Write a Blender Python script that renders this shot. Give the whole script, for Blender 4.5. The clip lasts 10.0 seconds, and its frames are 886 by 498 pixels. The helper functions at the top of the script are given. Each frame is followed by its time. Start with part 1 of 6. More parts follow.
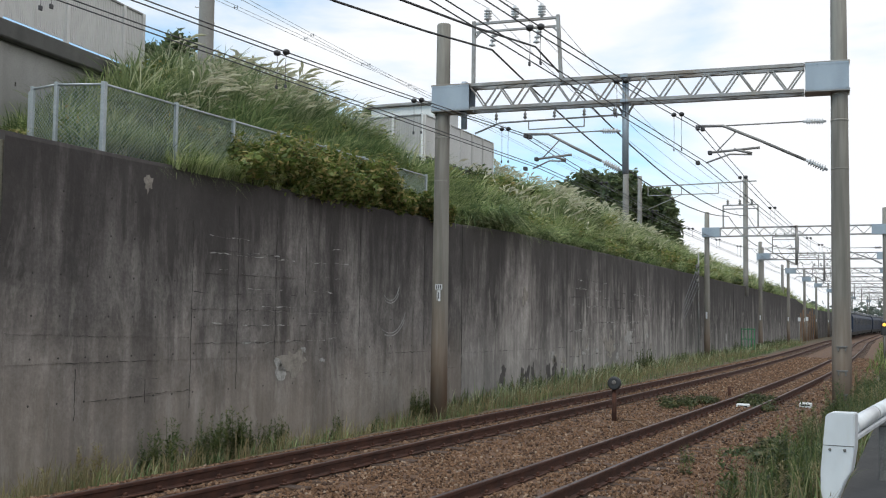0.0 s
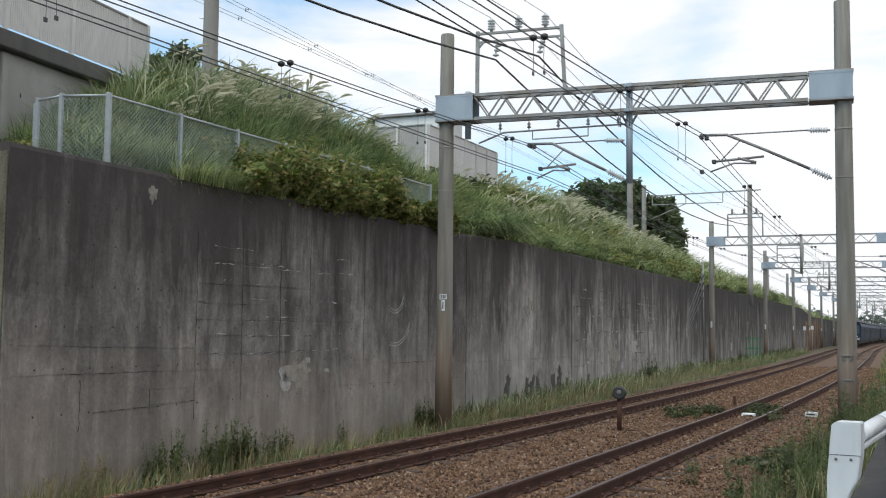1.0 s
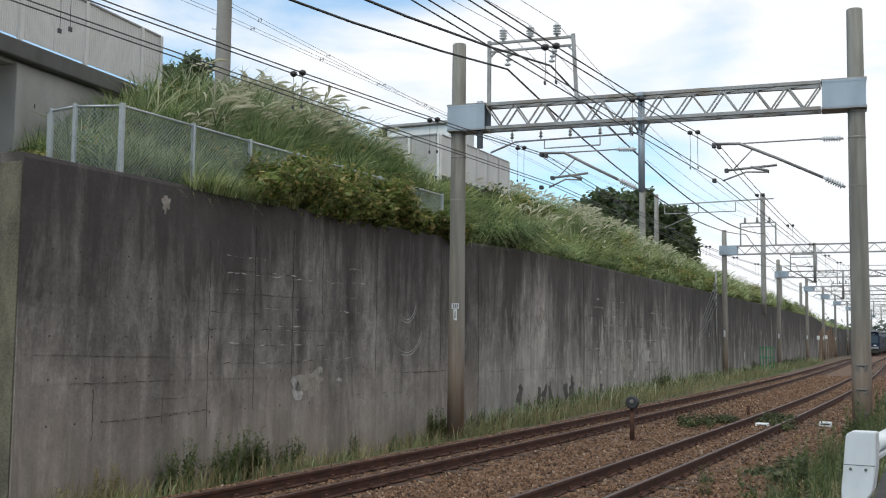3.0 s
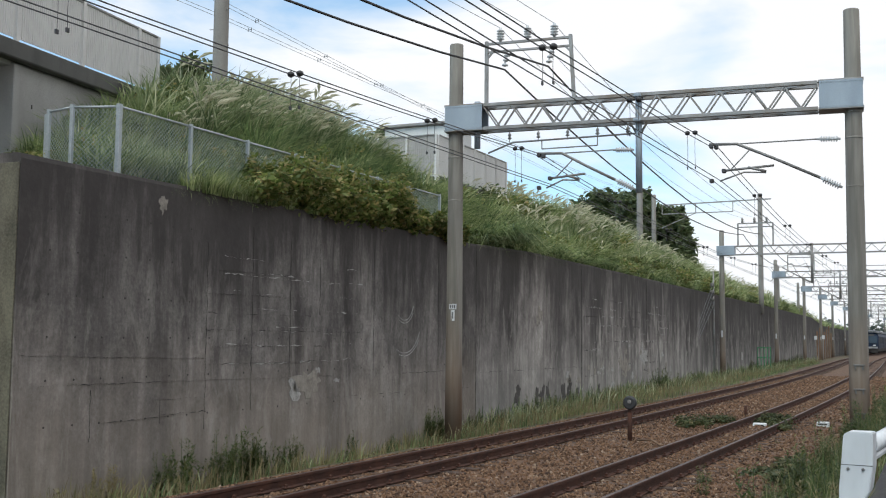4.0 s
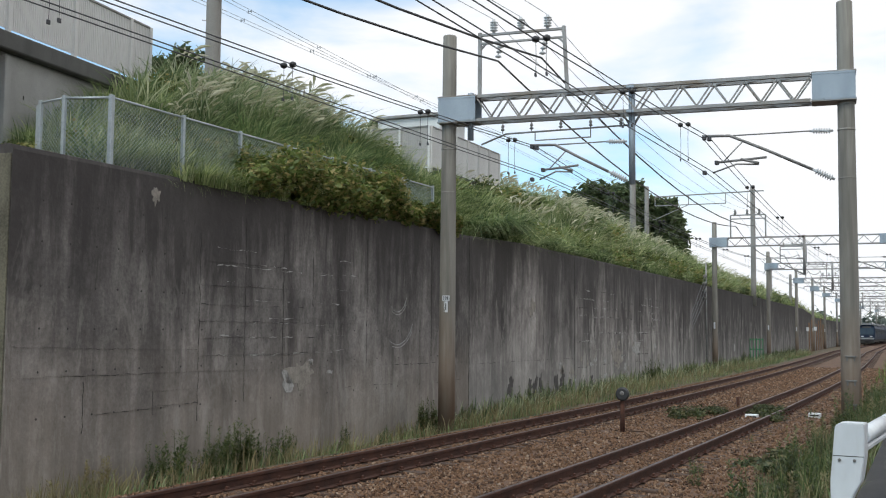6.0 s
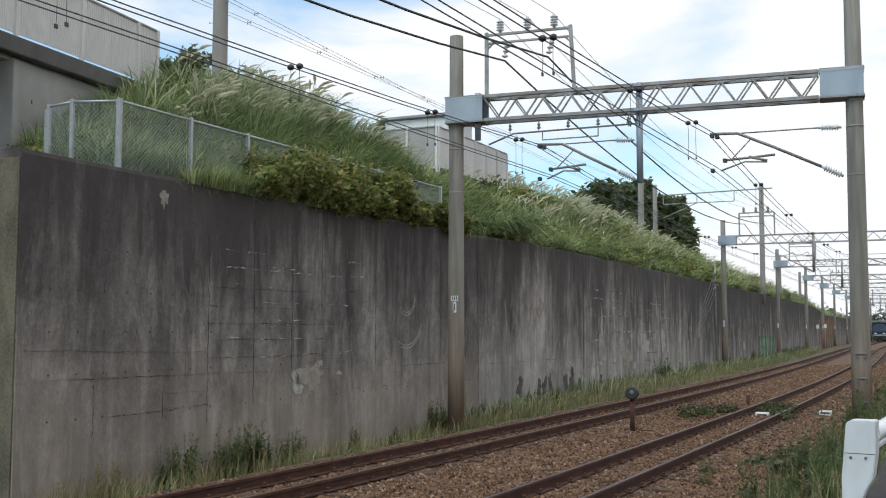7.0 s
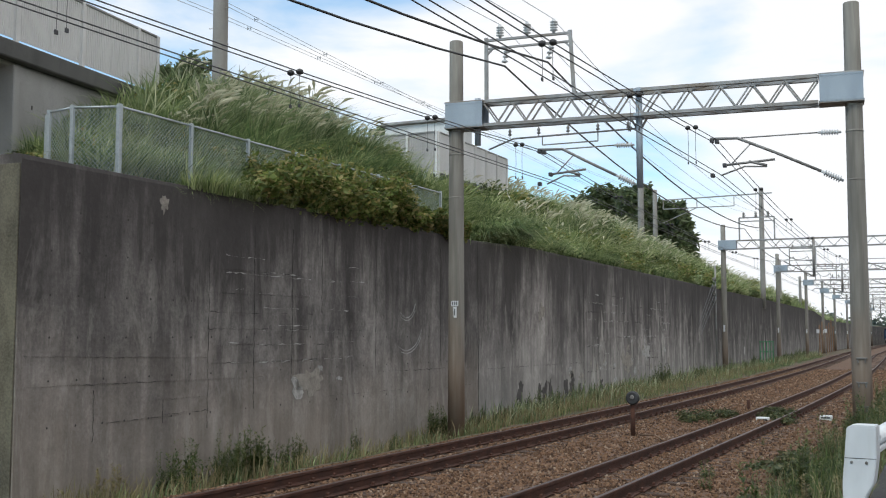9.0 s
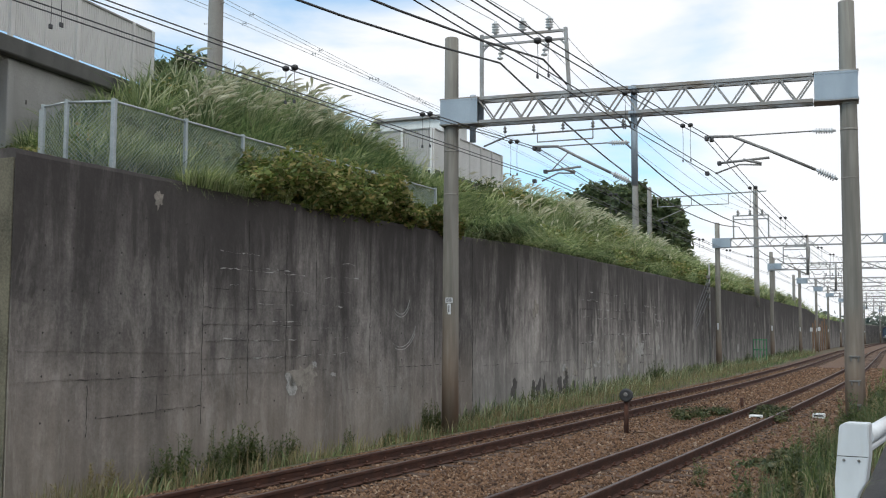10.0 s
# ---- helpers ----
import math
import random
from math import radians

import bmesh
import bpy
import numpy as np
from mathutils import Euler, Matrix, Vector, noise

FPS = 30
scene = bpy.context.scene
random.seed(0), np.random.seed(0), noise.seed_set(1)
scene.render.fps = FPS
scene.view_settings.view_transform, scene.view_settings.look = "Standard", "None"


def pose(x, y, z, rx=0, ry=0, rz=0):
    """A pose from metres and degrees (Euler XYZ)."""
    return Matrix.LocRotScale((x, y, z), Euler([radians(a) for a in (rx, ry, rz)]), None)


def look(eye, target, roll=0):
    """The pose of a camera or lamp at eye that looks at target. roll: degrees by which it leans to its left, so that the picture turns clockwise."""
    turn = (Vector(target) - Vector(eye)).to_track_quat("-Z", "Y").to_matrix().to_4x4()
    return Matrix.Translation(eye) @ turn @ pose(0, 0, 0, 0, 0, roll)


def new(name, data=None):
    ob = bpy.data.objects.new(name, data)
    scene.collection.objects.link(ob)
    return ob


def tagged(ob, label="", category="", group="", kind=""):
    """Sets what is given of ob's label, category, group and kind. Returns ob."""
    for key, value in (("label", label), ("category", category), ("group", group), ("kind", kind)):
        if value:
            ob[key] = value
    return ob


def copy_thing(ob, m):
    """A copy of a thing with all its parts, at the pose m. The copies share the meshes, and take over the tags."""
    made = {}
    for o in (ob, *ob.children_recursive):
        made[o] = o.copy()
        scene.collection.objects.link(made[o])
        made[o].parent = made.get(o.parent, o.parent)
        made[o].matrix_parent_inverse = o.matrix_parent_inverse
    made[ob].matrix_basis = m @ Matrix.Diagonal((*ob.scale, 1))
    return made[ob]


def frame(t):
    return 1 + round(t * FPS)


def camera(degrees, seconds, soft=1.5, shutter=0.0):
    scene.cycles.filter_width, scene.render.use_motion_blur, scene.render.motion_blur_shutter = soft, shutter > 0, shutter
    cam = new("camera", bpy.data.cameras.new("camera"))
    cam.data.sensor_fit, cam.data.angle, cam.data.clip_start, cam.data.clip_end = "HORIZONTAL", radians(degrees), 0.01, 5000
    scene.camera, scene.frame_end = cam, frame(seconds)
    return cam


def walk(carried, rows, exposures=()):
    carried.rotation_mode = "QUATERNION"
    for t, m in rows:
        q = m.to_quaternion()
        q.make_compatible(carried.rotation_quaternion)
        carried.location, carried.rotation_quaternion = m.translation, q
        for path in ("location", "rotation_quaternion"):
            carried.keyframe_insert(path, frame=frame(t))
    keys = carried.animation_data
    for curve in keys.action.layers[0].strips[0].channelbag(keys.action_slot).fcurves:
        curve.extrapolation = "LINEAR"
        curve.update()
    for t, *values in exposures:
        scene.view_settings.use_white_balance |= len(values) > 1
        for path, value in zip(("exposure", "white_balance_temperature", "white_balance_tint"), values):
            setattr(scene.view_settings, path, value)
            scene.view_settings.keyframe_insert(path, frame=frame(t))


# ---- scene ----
cam = camera(45.0, 10.0, 1.1)
EYE = (0.0, 0.0, 2.087)
# seconds, pitch up, lean, turn
TURNS = [
    (0.0, 3.692, 0.802, 24.188), (0.5, 3.999, 0.628, 24.289), (1.0, 4.214, 0.662, 24.425), (1.5, 4.434, 0.742, 24.634),
    (2.0, 4.603, 0.718, 24.874), (2.5, 4.701, 0.647, 25.083), (4.0, 4.736, 0.575, 24.946), (4.5, 4.687, 0.698, 24.392),
    (5.0, 4.539, 0.521, 24.270), (5.5, 4.362, 0.673, 24.464), (7.0, 4.300, 0.136, 25.017), (7.5, 4.556, -0.046, 25.175),
    (8.0, 4.613, -0.067, 25.275), (8.5, 4.604, -0.034, 25.263), (9.0, 4.576, 0.054, 25.022), (9.5, 4.527, 0.125, 24.840),
    (10.0, 4.398, 0.295, 24.726)]


def aim(p, r, yaw):
    """The camera's pose by pitch, lean and turn in degrees."""
    p, yaw = radians(p), radians(yaw)
    way = Vector((-math.sin(yaw) * math.cos(p), math.cos(yaw) * math.cos(p), math.sin(p)))
    return look(EYE, Vector(EYE) + way * 10, r)


walk(cam, [(t, aim(p, r, w)) for t, p, r, w in TURNS])

# ---- world and sun ----
world = bpy.data.worlds.new("world")
scene.world = world
world.use_nodes = True
wt = world.node_tree
wt.nodes.clear()


def wnode(kind, **kw):
    n = wt.nodes.new(kind)
    for k, v in kw.items():
        n.inputs[k].default_value = v
    return n


SUN_EL, SUN_AZ = 58.0, 188.0
sky = wt.nodes.new("ShaderNodeTexSky")
sky.sky_type = "NISHITA"
sky.sun_disc = False
sky.sun_elevation, sky.sun_rotation = radians(SUN_EL), radians(SUN_AZ)
sky.air_density, sky.dust_density = 1.0, 1.5
skygain = wnode("ShaderNodeVectorMath")
skygain.operation = "SCALE"
skygain.inputs["Scale"].default_value = 0.21
wt.links.new(sky.outputs[0], skygain.inputs[0])
coord = wt.nodes.new("ShaderNodeTexCoord")
cmap = wt.nodes.new("ShaderNodeMapping")
cmap.inputs["Scale"].default_value = (1.6, 1.6, 5.0)
cmap.inputs["Rotation"].default_value = (0.0, radians(14), radians(20))
wt.links.new(coord.outputs["Generated"], cmap.inputs[0])
cloud = wnode("ShaderNodeTexNoise", Scale=1.7, Detail=6.0, Roughness=0.52, Distortion=0.35)
wt.links.new(cmap.outputs[0], cloud.inputs["Vector"])
cramp = wt.nodes.new("ShaderNodeValToRGB")
cramp.color_ramp.elements[0].position, cramp.color_ramp.elements[1].position = 0.42, 0.60
cramp.color_ramp.elements[0].color = (0.16, 0.16, 0.16, 1)
# more cloud towards the right of the line, clearer sky over the hill
side = wt.nodes.new("ShaderNodeVectorMath")
side.operation = "DOT_PRODUCT"
side.inputs[1].default_value = (0.911, 0.413, 0.0)
wt.links.new(coord.outputs["Generated"], side.inputs[0])
drift = wnode("ShaderNodeMath")
drift.operation = "MULTIPLY_ADD"
wt.links.new(side.outputs["Value"], drift.inputs[0])
drift.inputs[1].default_value = 0.34
wt.links.new(cloud.outputs["Fac"], drift.inputs[2])
wt.links.new(drift.outputs[0], cramp.inputs[0])
cmix = wt.nodes.new("ShaderNodeMix")
cmix.data_type = "RGBA"
wt.links.new(cramp.outputs[0], cmix.inputs["Factor"])
skytint = wnode("ShaderNodeVectorMath")
skytint.operation = "MULTIPLY"
skytint.inputs[1].default_value = (0.77, 1.02, 1.05)
wt.links.new(skygain.outputs[0], skytint.inputs[0])
wt.links.new(skytint.outputs[0], cmix.inputs["A"])
cmix.inputs["B"].default_value = (1.0, 1.02, 1.05, 1)
bg = wnode("ShaderNodeBackground", Strength=1.0)
wt.links.new(cmix.outputs["Result"], bg.inputs[0])
wout = wt.nodes.new("ShaderNodeOutputWorld")
wt.links.new(bg.outputs[0], wout.inputs[0])

sun_data = bpy.data.lights.new("sun", "SUN")
sun_data.energy, sun_data.angle, sun_data.color = 2.1, radians(28), (1.0, 0.95, 0.86)
sun = new("sun", sun_data)
# high behind the camera, a little to its left, along the line
sun.matrix_world = look((0, 0, 60), (math.cos(radians(SUN_EL)) * 0.14, math.cos(radians(SUN_EL)) * 0.99, 60 - math.sin(radians(SUN_EL))))
scene.view_settings.exposure = 0.0


# ---- materials ----
def material(name):
    m = bpy.data.materials.new(name)
    m.use_nodes = True
    nt = m.node_tree
    return m, nt, nt.nodes["Principled BSDF"]


def N(nt, kind, **kw):
    n = nt.nodes.new(kind)
    for k, v in kw.items():
        n.inputs[k].default_value = v
    return n


def ramp(nt, src, stops):
    r = nt.nodes.new("ShaderNodeValToRGB")
    el = r.color_ramp.elements
    while len(el) < len(stops):
        el.new(0.5)
    for e, (p, c) in zip(el, stops):
        e.position = p
        e.color = (*c, 1) if len(c) == 3 else c
    nt.links.new(src, r.inputs[0])
    return r.outputs[0]


def mix(nt, fac, a, b, blend="MIX"):
    m = nt.nodes.new("ShaderNodeMix")
    m.data_type, m.blend_type = "RGBA", blend
    for slot, v in (("Factor", fac), ("A", a), ("B", b)):
        if hasattr(v, "is_linked"):
            nt.links.new(v, m.inputs[slot])
        else:
            m.inputs[slot].default_value = v if slot == "Factor" else (*v, 1)
    return m.outputs["Result"]


def noise_of(nt, scale, detail=5.0, stretch=(1, 1, 1), rough=0.55, distort=0.0):
    tc = nt.nodes.new("ShaderNodeTexCoord")
    mp = nt.nodes.new("ShaderNodeMapping")
    mp.inputs["Scale"].default_value = stretch
    nt.links.new(tc.outputs["Object"], mp.inputs[0])
    n = N(nt, "ShaderNodeTexNoise", Scale=scale, Detail=detail, Roughness=rough, Distortion=distort)
    nt.links.new(mp.outputs[0], n.inputs["Vector"])
    return n.outputs["Fac"]


def bump(nt, bsdf, height, strength=0.3, distance=0.01):
    b = N(nt, "ShaderNodeBump", Strength=strength, Distance=distance)
    nt.links.new(height, b.inputs["Height"])
    nt.links.new(b.outputs[0], bsdf.inputs["Normal"])


def rough_mat(name, a, b, scale, rough=0.85, metal=0.0, fine=60.0, bumps=0.3, stretch=(1, 1, 1), stain=None, spread=(0.35, 0.65)):
    """Two colours mottled at one scale, fine grain and an optional stain colour at a larger scale."""
    m, nt, bs = material(name)
    base = ramp(nt, noise_of(nt, scale, 6, stretch), [(spread[0], a), (spread[1], b)])
    grain = noise_of(nt, fine, 3)
    base = mix(nt, 0.35, base, ramp(nt, grain, [(0.3, tuple(0.5 * c for c in a)), (0.7, tuple(min(1, 1.3 * c) for c in b))]))
    if stain:
        base = mix(nt, ramp(nt, noise_of(nt, scale * 0.3, 4, stretch), [(0.48, (0, 0, 0)), (0.7, (1, 1, 1))]), base, stain)
    nt.links.new(base, bs.inputs["Base Color"])
    bs.inputs["Roughness"].default_value, bs.inputs["Metallic"].default_value = rough, metal
    if bumps:
        bump(nt, bs, grain, bumps)
    return m


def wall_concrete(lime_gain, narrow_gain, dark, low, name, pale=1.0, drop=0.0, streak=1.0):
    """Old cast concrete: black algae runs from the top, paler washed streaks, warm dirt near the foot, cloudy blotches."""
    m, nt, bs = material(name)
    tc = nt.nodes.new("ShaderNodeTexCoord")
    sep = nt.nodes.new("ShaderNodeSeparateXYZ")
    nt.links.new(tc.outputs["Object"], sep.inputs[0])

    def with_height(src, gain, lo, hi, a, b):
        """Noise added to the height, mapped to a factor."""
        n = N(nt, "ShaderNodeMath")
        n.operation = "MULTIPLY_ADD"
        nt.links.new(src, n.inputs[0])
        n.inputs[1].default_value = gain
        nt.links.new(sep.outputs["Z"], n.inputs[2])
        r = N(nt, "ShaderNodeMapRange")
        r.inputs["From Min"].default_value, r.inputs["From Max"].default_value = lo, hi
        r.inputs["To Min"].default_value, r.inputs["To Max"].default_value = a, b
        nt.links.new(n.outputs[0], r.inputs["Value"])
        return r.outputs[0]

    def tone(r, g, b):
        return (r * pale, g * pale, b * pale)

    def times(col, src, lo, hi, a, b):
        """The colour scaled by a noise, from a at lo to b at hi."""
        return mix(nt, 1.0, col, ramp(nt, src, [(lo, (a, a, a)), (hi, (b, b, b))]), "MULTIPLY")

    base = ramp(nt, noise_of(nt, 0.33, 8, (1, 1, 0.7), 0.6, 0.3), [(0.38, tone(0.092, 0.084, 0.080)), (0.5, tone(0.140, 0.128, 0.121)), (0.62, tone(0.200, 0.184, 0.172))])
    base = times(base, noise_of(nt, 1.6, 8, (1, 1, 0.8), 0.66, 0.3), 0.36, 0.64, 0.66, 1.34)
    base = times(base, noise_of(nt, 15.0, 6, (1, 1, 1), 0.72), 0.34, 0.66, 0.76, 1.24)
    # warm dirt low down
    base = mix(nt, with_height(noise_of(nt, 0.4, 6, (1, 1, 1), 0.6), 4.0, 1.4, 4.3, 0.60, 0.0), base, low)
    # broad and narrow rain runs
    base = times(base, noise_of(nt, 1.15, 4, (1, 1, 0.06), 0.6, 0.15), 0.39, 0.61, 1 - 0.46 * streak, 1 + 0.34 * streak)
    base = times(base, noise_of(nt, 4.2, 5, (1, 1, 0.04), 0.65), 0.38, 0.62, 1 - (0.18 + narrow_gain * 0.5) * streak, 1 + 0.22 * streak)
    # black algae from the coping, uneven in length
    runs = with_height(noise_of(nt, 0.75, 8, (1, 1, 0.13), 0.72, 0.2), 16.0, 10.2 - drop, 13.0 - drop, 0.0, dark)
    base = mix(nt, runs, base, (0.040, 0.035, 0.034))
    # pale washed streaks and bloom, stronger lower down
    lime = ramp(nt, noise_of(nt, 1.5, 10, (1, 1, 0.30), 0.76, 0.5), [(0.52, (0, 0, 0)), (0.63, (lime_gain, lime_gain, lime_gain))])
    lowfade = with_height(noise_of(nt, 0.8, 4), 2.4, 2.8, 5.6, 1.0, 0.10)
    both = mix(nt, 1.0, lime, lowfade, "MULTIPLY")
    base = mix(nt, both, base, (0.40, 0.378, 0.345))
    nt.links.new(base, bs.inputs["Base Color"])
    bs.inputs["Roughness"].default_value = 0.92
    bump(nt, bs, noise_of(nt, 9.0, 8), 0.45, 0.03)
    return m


def leaf_mat(name, dark, light, tip=None, rough=0.55):
    m, nt, bs = material(name)
    geo = nt.nodes.new("ShaderNodeNewGeometry")
    c = ramp(nt, geo.outputs["Random Per Island"], [(0.0, dark), (0.55, light), (1.0, tip or light)])
    patch = ramp(nt, noise_of(nt, 0.8, 3), [(0.35, (0.7, 0.7, 0.7)), (0.65, (1.15, 1.15, 1.1))])
    c = mix(nt, 1.0, c, patch, "MULTIPLY")
    nt.links.new(c, bs.inputs["Base Color"])
    bs.inputs["Roughness"].default_value = rough
    tr = N(nt, "ShaderNodeBsdfTranslucent")
    nt.links.new(c, tr.inputs["Color"])
    ms = N(nt, "ShaderNodeMixShader", Fac=0.5)
    nt.links.new(bs.outputs[0], ms.inputs[1])
    nt.links.new(tr.outputs[0], ms.inputs[2])
    nt.links.new(ms.outputs[0], nt.nodes["Material Output"].inputs["Surface"])
    return m


def pole_concrete():
    """Spun concrete with vertical rain marks and brown brake dust that thins upwards."""
    m, nt, bs = material("spun_concrete")
    tc = nt.nodes.new("ShaderNodeTexCoord")
    sep = nt.nodes.new("ShaderNodeSeparateXYZ")
    nt.links.new(tc.outputs["Object"], sep.inputs[0])
    base = ramp(nt, noise_of(nt, 2.2, 6, (1, 1, 0.12), 0.6), [(0.35, (0.150, 0.140, 0.122)), (0.65, (0.265, 0.250, 0.220))])
    base = mix(nt, ramp(nt, noise_of(nt, 6.0, 5, (1, 1, 0.05)), [(0.50, (0, 0, 0)), (0.66, (0.7, 0.7, 0.7))]), base, (0.115, 0.105, 0.092))
    add = N(nt, "ShaderNodeMath")
    add.operation = "MULTIPLY_ADD"
    nt.links.new(noise_of(nt, 1.2, 5, (1, 1, 0.5)), add.inputs[0])
    add.inputs[1].default_value = 2.2
    nt.links.new(sep.outputs["Z"], add.inputs[2])
    dust = N(nt, "ShaderNodeMapRange")
    dust.inputs["From Min"].default_value, dust.inputs["From Max"].default_value = 1.0, 3.8
    dust.inputs["To Min"].default_value, dust.inputs["To Max"].default_value = 0.75, 0.0
    nt.links.new(add.outputs[0], dust.inputs["Value"])
    base = mix(nt, dust.outputs[0], base, (0.155, 0.084, 0.044))
    grain = noise_of(nt, 50, 3)
    nt.links.new(base, bs.inputs["Base Color"])
    bs.inputs["Roughness"].default_value = 0.85
    bump(nt, bs, grain, 0.2)
    return m


def white_paint():
    """Weathered white enamel with faint drips."""
    m, nt, bs = material("white_paint")
    base = ramp(nt, noise_of(nt, 3.0, 5, (1, 1, 0.4)), [(0.3, (0.45, 0.47, 0.49)), (0.65, (0.58, 0.60, 0.62))])
    base = mix(nt, ramp(nt, noise_of(nt, 9.0, 5, (1, 1, 0.15)), [(0.60, (0, 0, 0)), (0.8, (0.35, 0.35, 0.35))]), base, (0.40, 0.38, 0.34))
    nt.links.new(base, bs.inputs["Base Color"])
    bs.inputs["Roughness"].default_value = 0.42
    return m


def glow_mat(name, col, power):
    m, nt, bs = material(name)
    bs.inputs["Emission Color"].default_value = (*col, 1)
    bs.inputs["Emission Strength"].default_value = power
    bs.inputs["Base Color"].default_value = (*col, 1)
    return m


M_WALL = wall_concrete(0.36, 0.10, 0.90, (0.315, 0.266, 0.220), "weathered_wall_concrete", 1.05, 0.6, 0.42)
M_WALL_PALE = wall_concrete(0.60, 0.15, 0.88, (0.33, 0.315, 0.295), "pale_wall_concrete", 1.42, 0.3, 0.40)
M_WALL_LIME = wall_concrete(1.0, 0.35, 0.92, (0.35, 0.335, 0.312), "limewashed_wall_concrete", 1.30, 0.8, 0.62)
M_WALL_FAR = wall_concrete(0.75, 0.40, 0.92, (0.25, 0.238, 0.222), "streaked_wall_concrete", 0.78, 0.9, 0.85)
M_ENDWALL = rough_mat("lichen_concrete", (0.055, 0.051, 0.037), (0.145, 0.134, 0.098), 2.6, fine=25, stain=(0.05, 0.047, 0.038), stretch=(1, 1, 0.5), bumps=0.5)
M_ABUT = rough_mat("pale_concrete", (0.29, 0.288, 0.28), (0.42, 0.416, 0.40), 0.8, stain=(0.21, 0.207, 0.195), stretch=(1, 1, 0.5))
M_FASCIA = rough_mat("dark_concrete", (0.055, 0.054, 0.052), (0.12, 0.118, 0.112), 1.5, stretch=(1, 1, 0.3))
M_POLE = pole_concrete()
M_STEEL = rough_mat("galvanised_steel", (0.20, 0.20, 0.197), (0.34, 0.34, 0.336), 3.0, rough=0.6, metal=0.35, bumps=0.05, stain=(0.20, 0.17, 0.14))
M_PLATE = rough_mat("galvanised_plate", (0.24, 0.285, 0.33), (0.35, 0.40, 0.45), 2.0, rough=0.55, metal=0.3, bumps=0.05, stretch=(1, 1, 0.3))
M_ARM = rough_mat("grey_arm_steel", (0.15, 0.145, 0.14), (0.27, 0.265, 0.26), 4.0, rough=0.6, metal=0.3)
M_DARKSTEEL = rough_mat("weathered_steel", (0.10, 0.095, 0.09), (0.20, 0.19, 0.18), 4.0, rough=0.7, metal=0.3)
M_WIRE = rough_mat("tarnished_copper_wire", (0.045, 0.045, 0.05), (0.08, 0.08, 0.085), 5.0, rough=0.6, metal=0.3, bumps=0)
M_THINWIRE = rough_mat("aluminium_wire", (0.16, 0.17, 0.18), (0.26, 0.27, 0.28), 5.0, rough=0.5, metal=0.5, bumps=0)
M_INSUL = rough_mat("glazed_insulator", (0.42, 0.43, 0.44), (0.56, 0.57, 0.58), 8.0, rough=0.25, bumps=0)
M_BLACK = rough_mat("black_rubber", (0.012, 0.012, 0.013), (0.03, 0.03, 0.032), 6.0, rough=0.6, bumps=0)
M_RAILSIDE = rough_mat("rusted_rail", (0.026, 0.010, 0.006), (0.078, 0.028, 0.015), 4.0, rough=0.9, metal=0.0, fine=90)
M_RAILTOP = rough_mat("worn_rail_head", (0.042, 0.026, 0.021), (0.105, 0.072, 0.060), 3.0, rough=0.5, metal=0.5, stretch=(1, 0.1, 1), bumps=0)
M_SLEEPER = rough_mat("stained_sleeper", (0.022, 0.013, 0.009), (0.058, 0.033, 0.021), 5.0, stain=(0.075, 0.040, 0.022))
M_BALLAST = rough_mat("rusty_ballast", (0.040, 0.020, 0.011), (0.128, 0.068, 0.036), 9.0, fine=34, bumps=1.0, stain=(0.128, 0.062, 0.028), spread=(0.3, 0.7))
M_SOIL = rough_mat("soil_and_litter", (0.045, 0.033, 0.020), (0.125, 0.090, 0.054), 3.0, fine=28, bumps=1.0, stain=(0.045, 0.055, 0.022))
M_ASPHALT = rough_mat("worn_asphalt", (0.022, 0.021, 0.021), (0.046, 0.044, 0.043), 3.0, rough=0.95, fine=90, bumps=0.8)
M_WHITE = white_paint()
M_PANEL = rough_mat("grey_barrier_sheet", (0.54, 0.53, 0.52), (0.66, 0.65, 0.635), 0.9, rough=0.6, bumps=0.05, stain=(0.40, 0.385, 0.37), stretch=(1, 1, 0.3))
# barrier sheet in a darker grey: shade of the camera-facing screen, put into the colour
M_SHADEPANEL = rough_mat("shaded_barrier_sheet", (0.30, 0.29, 0.28), (0.40, 0.385, 0.37), 0.9, rough=0.7, bumps=0.05, stain=(0.24, 0.225, 0.21), stretch=(1, 1, 0.3))
M_CABIN = rough_mat("cream_cabin_paint", (0.55, 0.56, 0.55), (0.66, 0.67, 0.66), 1.5, rough=0.6, bumps=0.05)
M_FENCE = rough_mat("galvanised_mesh", (0.27, 0.31, 0.32), (0.42, 0.46, 0.48), 4.0, rough=0.5, metal=0.4, bumps=0)
M_GRASS = leaf_mat("meadow_grass", (0.075, 0.125, 0.032), (0.17, 0.235, 0.066), (0.31, 0.31, 0.14))
M_REED = leaf_mat("silver_grass", (0.075, 0.125, 0.055), (0.26, 0.32, 0.165), (0.56, 0.57, 0.40))
M_PLUME = leaf_mat("grass_plume", (0.42, 0.41, 0.29), (0.62, 0.60, 0.47), (0.76, 0.74, 0.62), 0.8)
M_LUSH = leaf_mat("reed_leaves", (0.085, 0.135, 0.045), (0.32, 0.39, 0.165), (0.60, 0.60, 0.38))
M_DEEP = leaf_mat("deep_green_grass", (0.050, 0.092, 0.036), (0.155, 0.225, 0.090), (0.36, 0.40, 0.21))
M_DRY = leaf_mat("dry_grass", (0.17, 0.14, 0.07), (0.32, 0.27, 0.15), (0.19, 0.20, 0.09))
M_LEAF = leaf_mat("vine_leaves", (0.06, 0.095, 0.022), (0.18, 0.23, 0.06), (0.38, 0.30, 0.13))
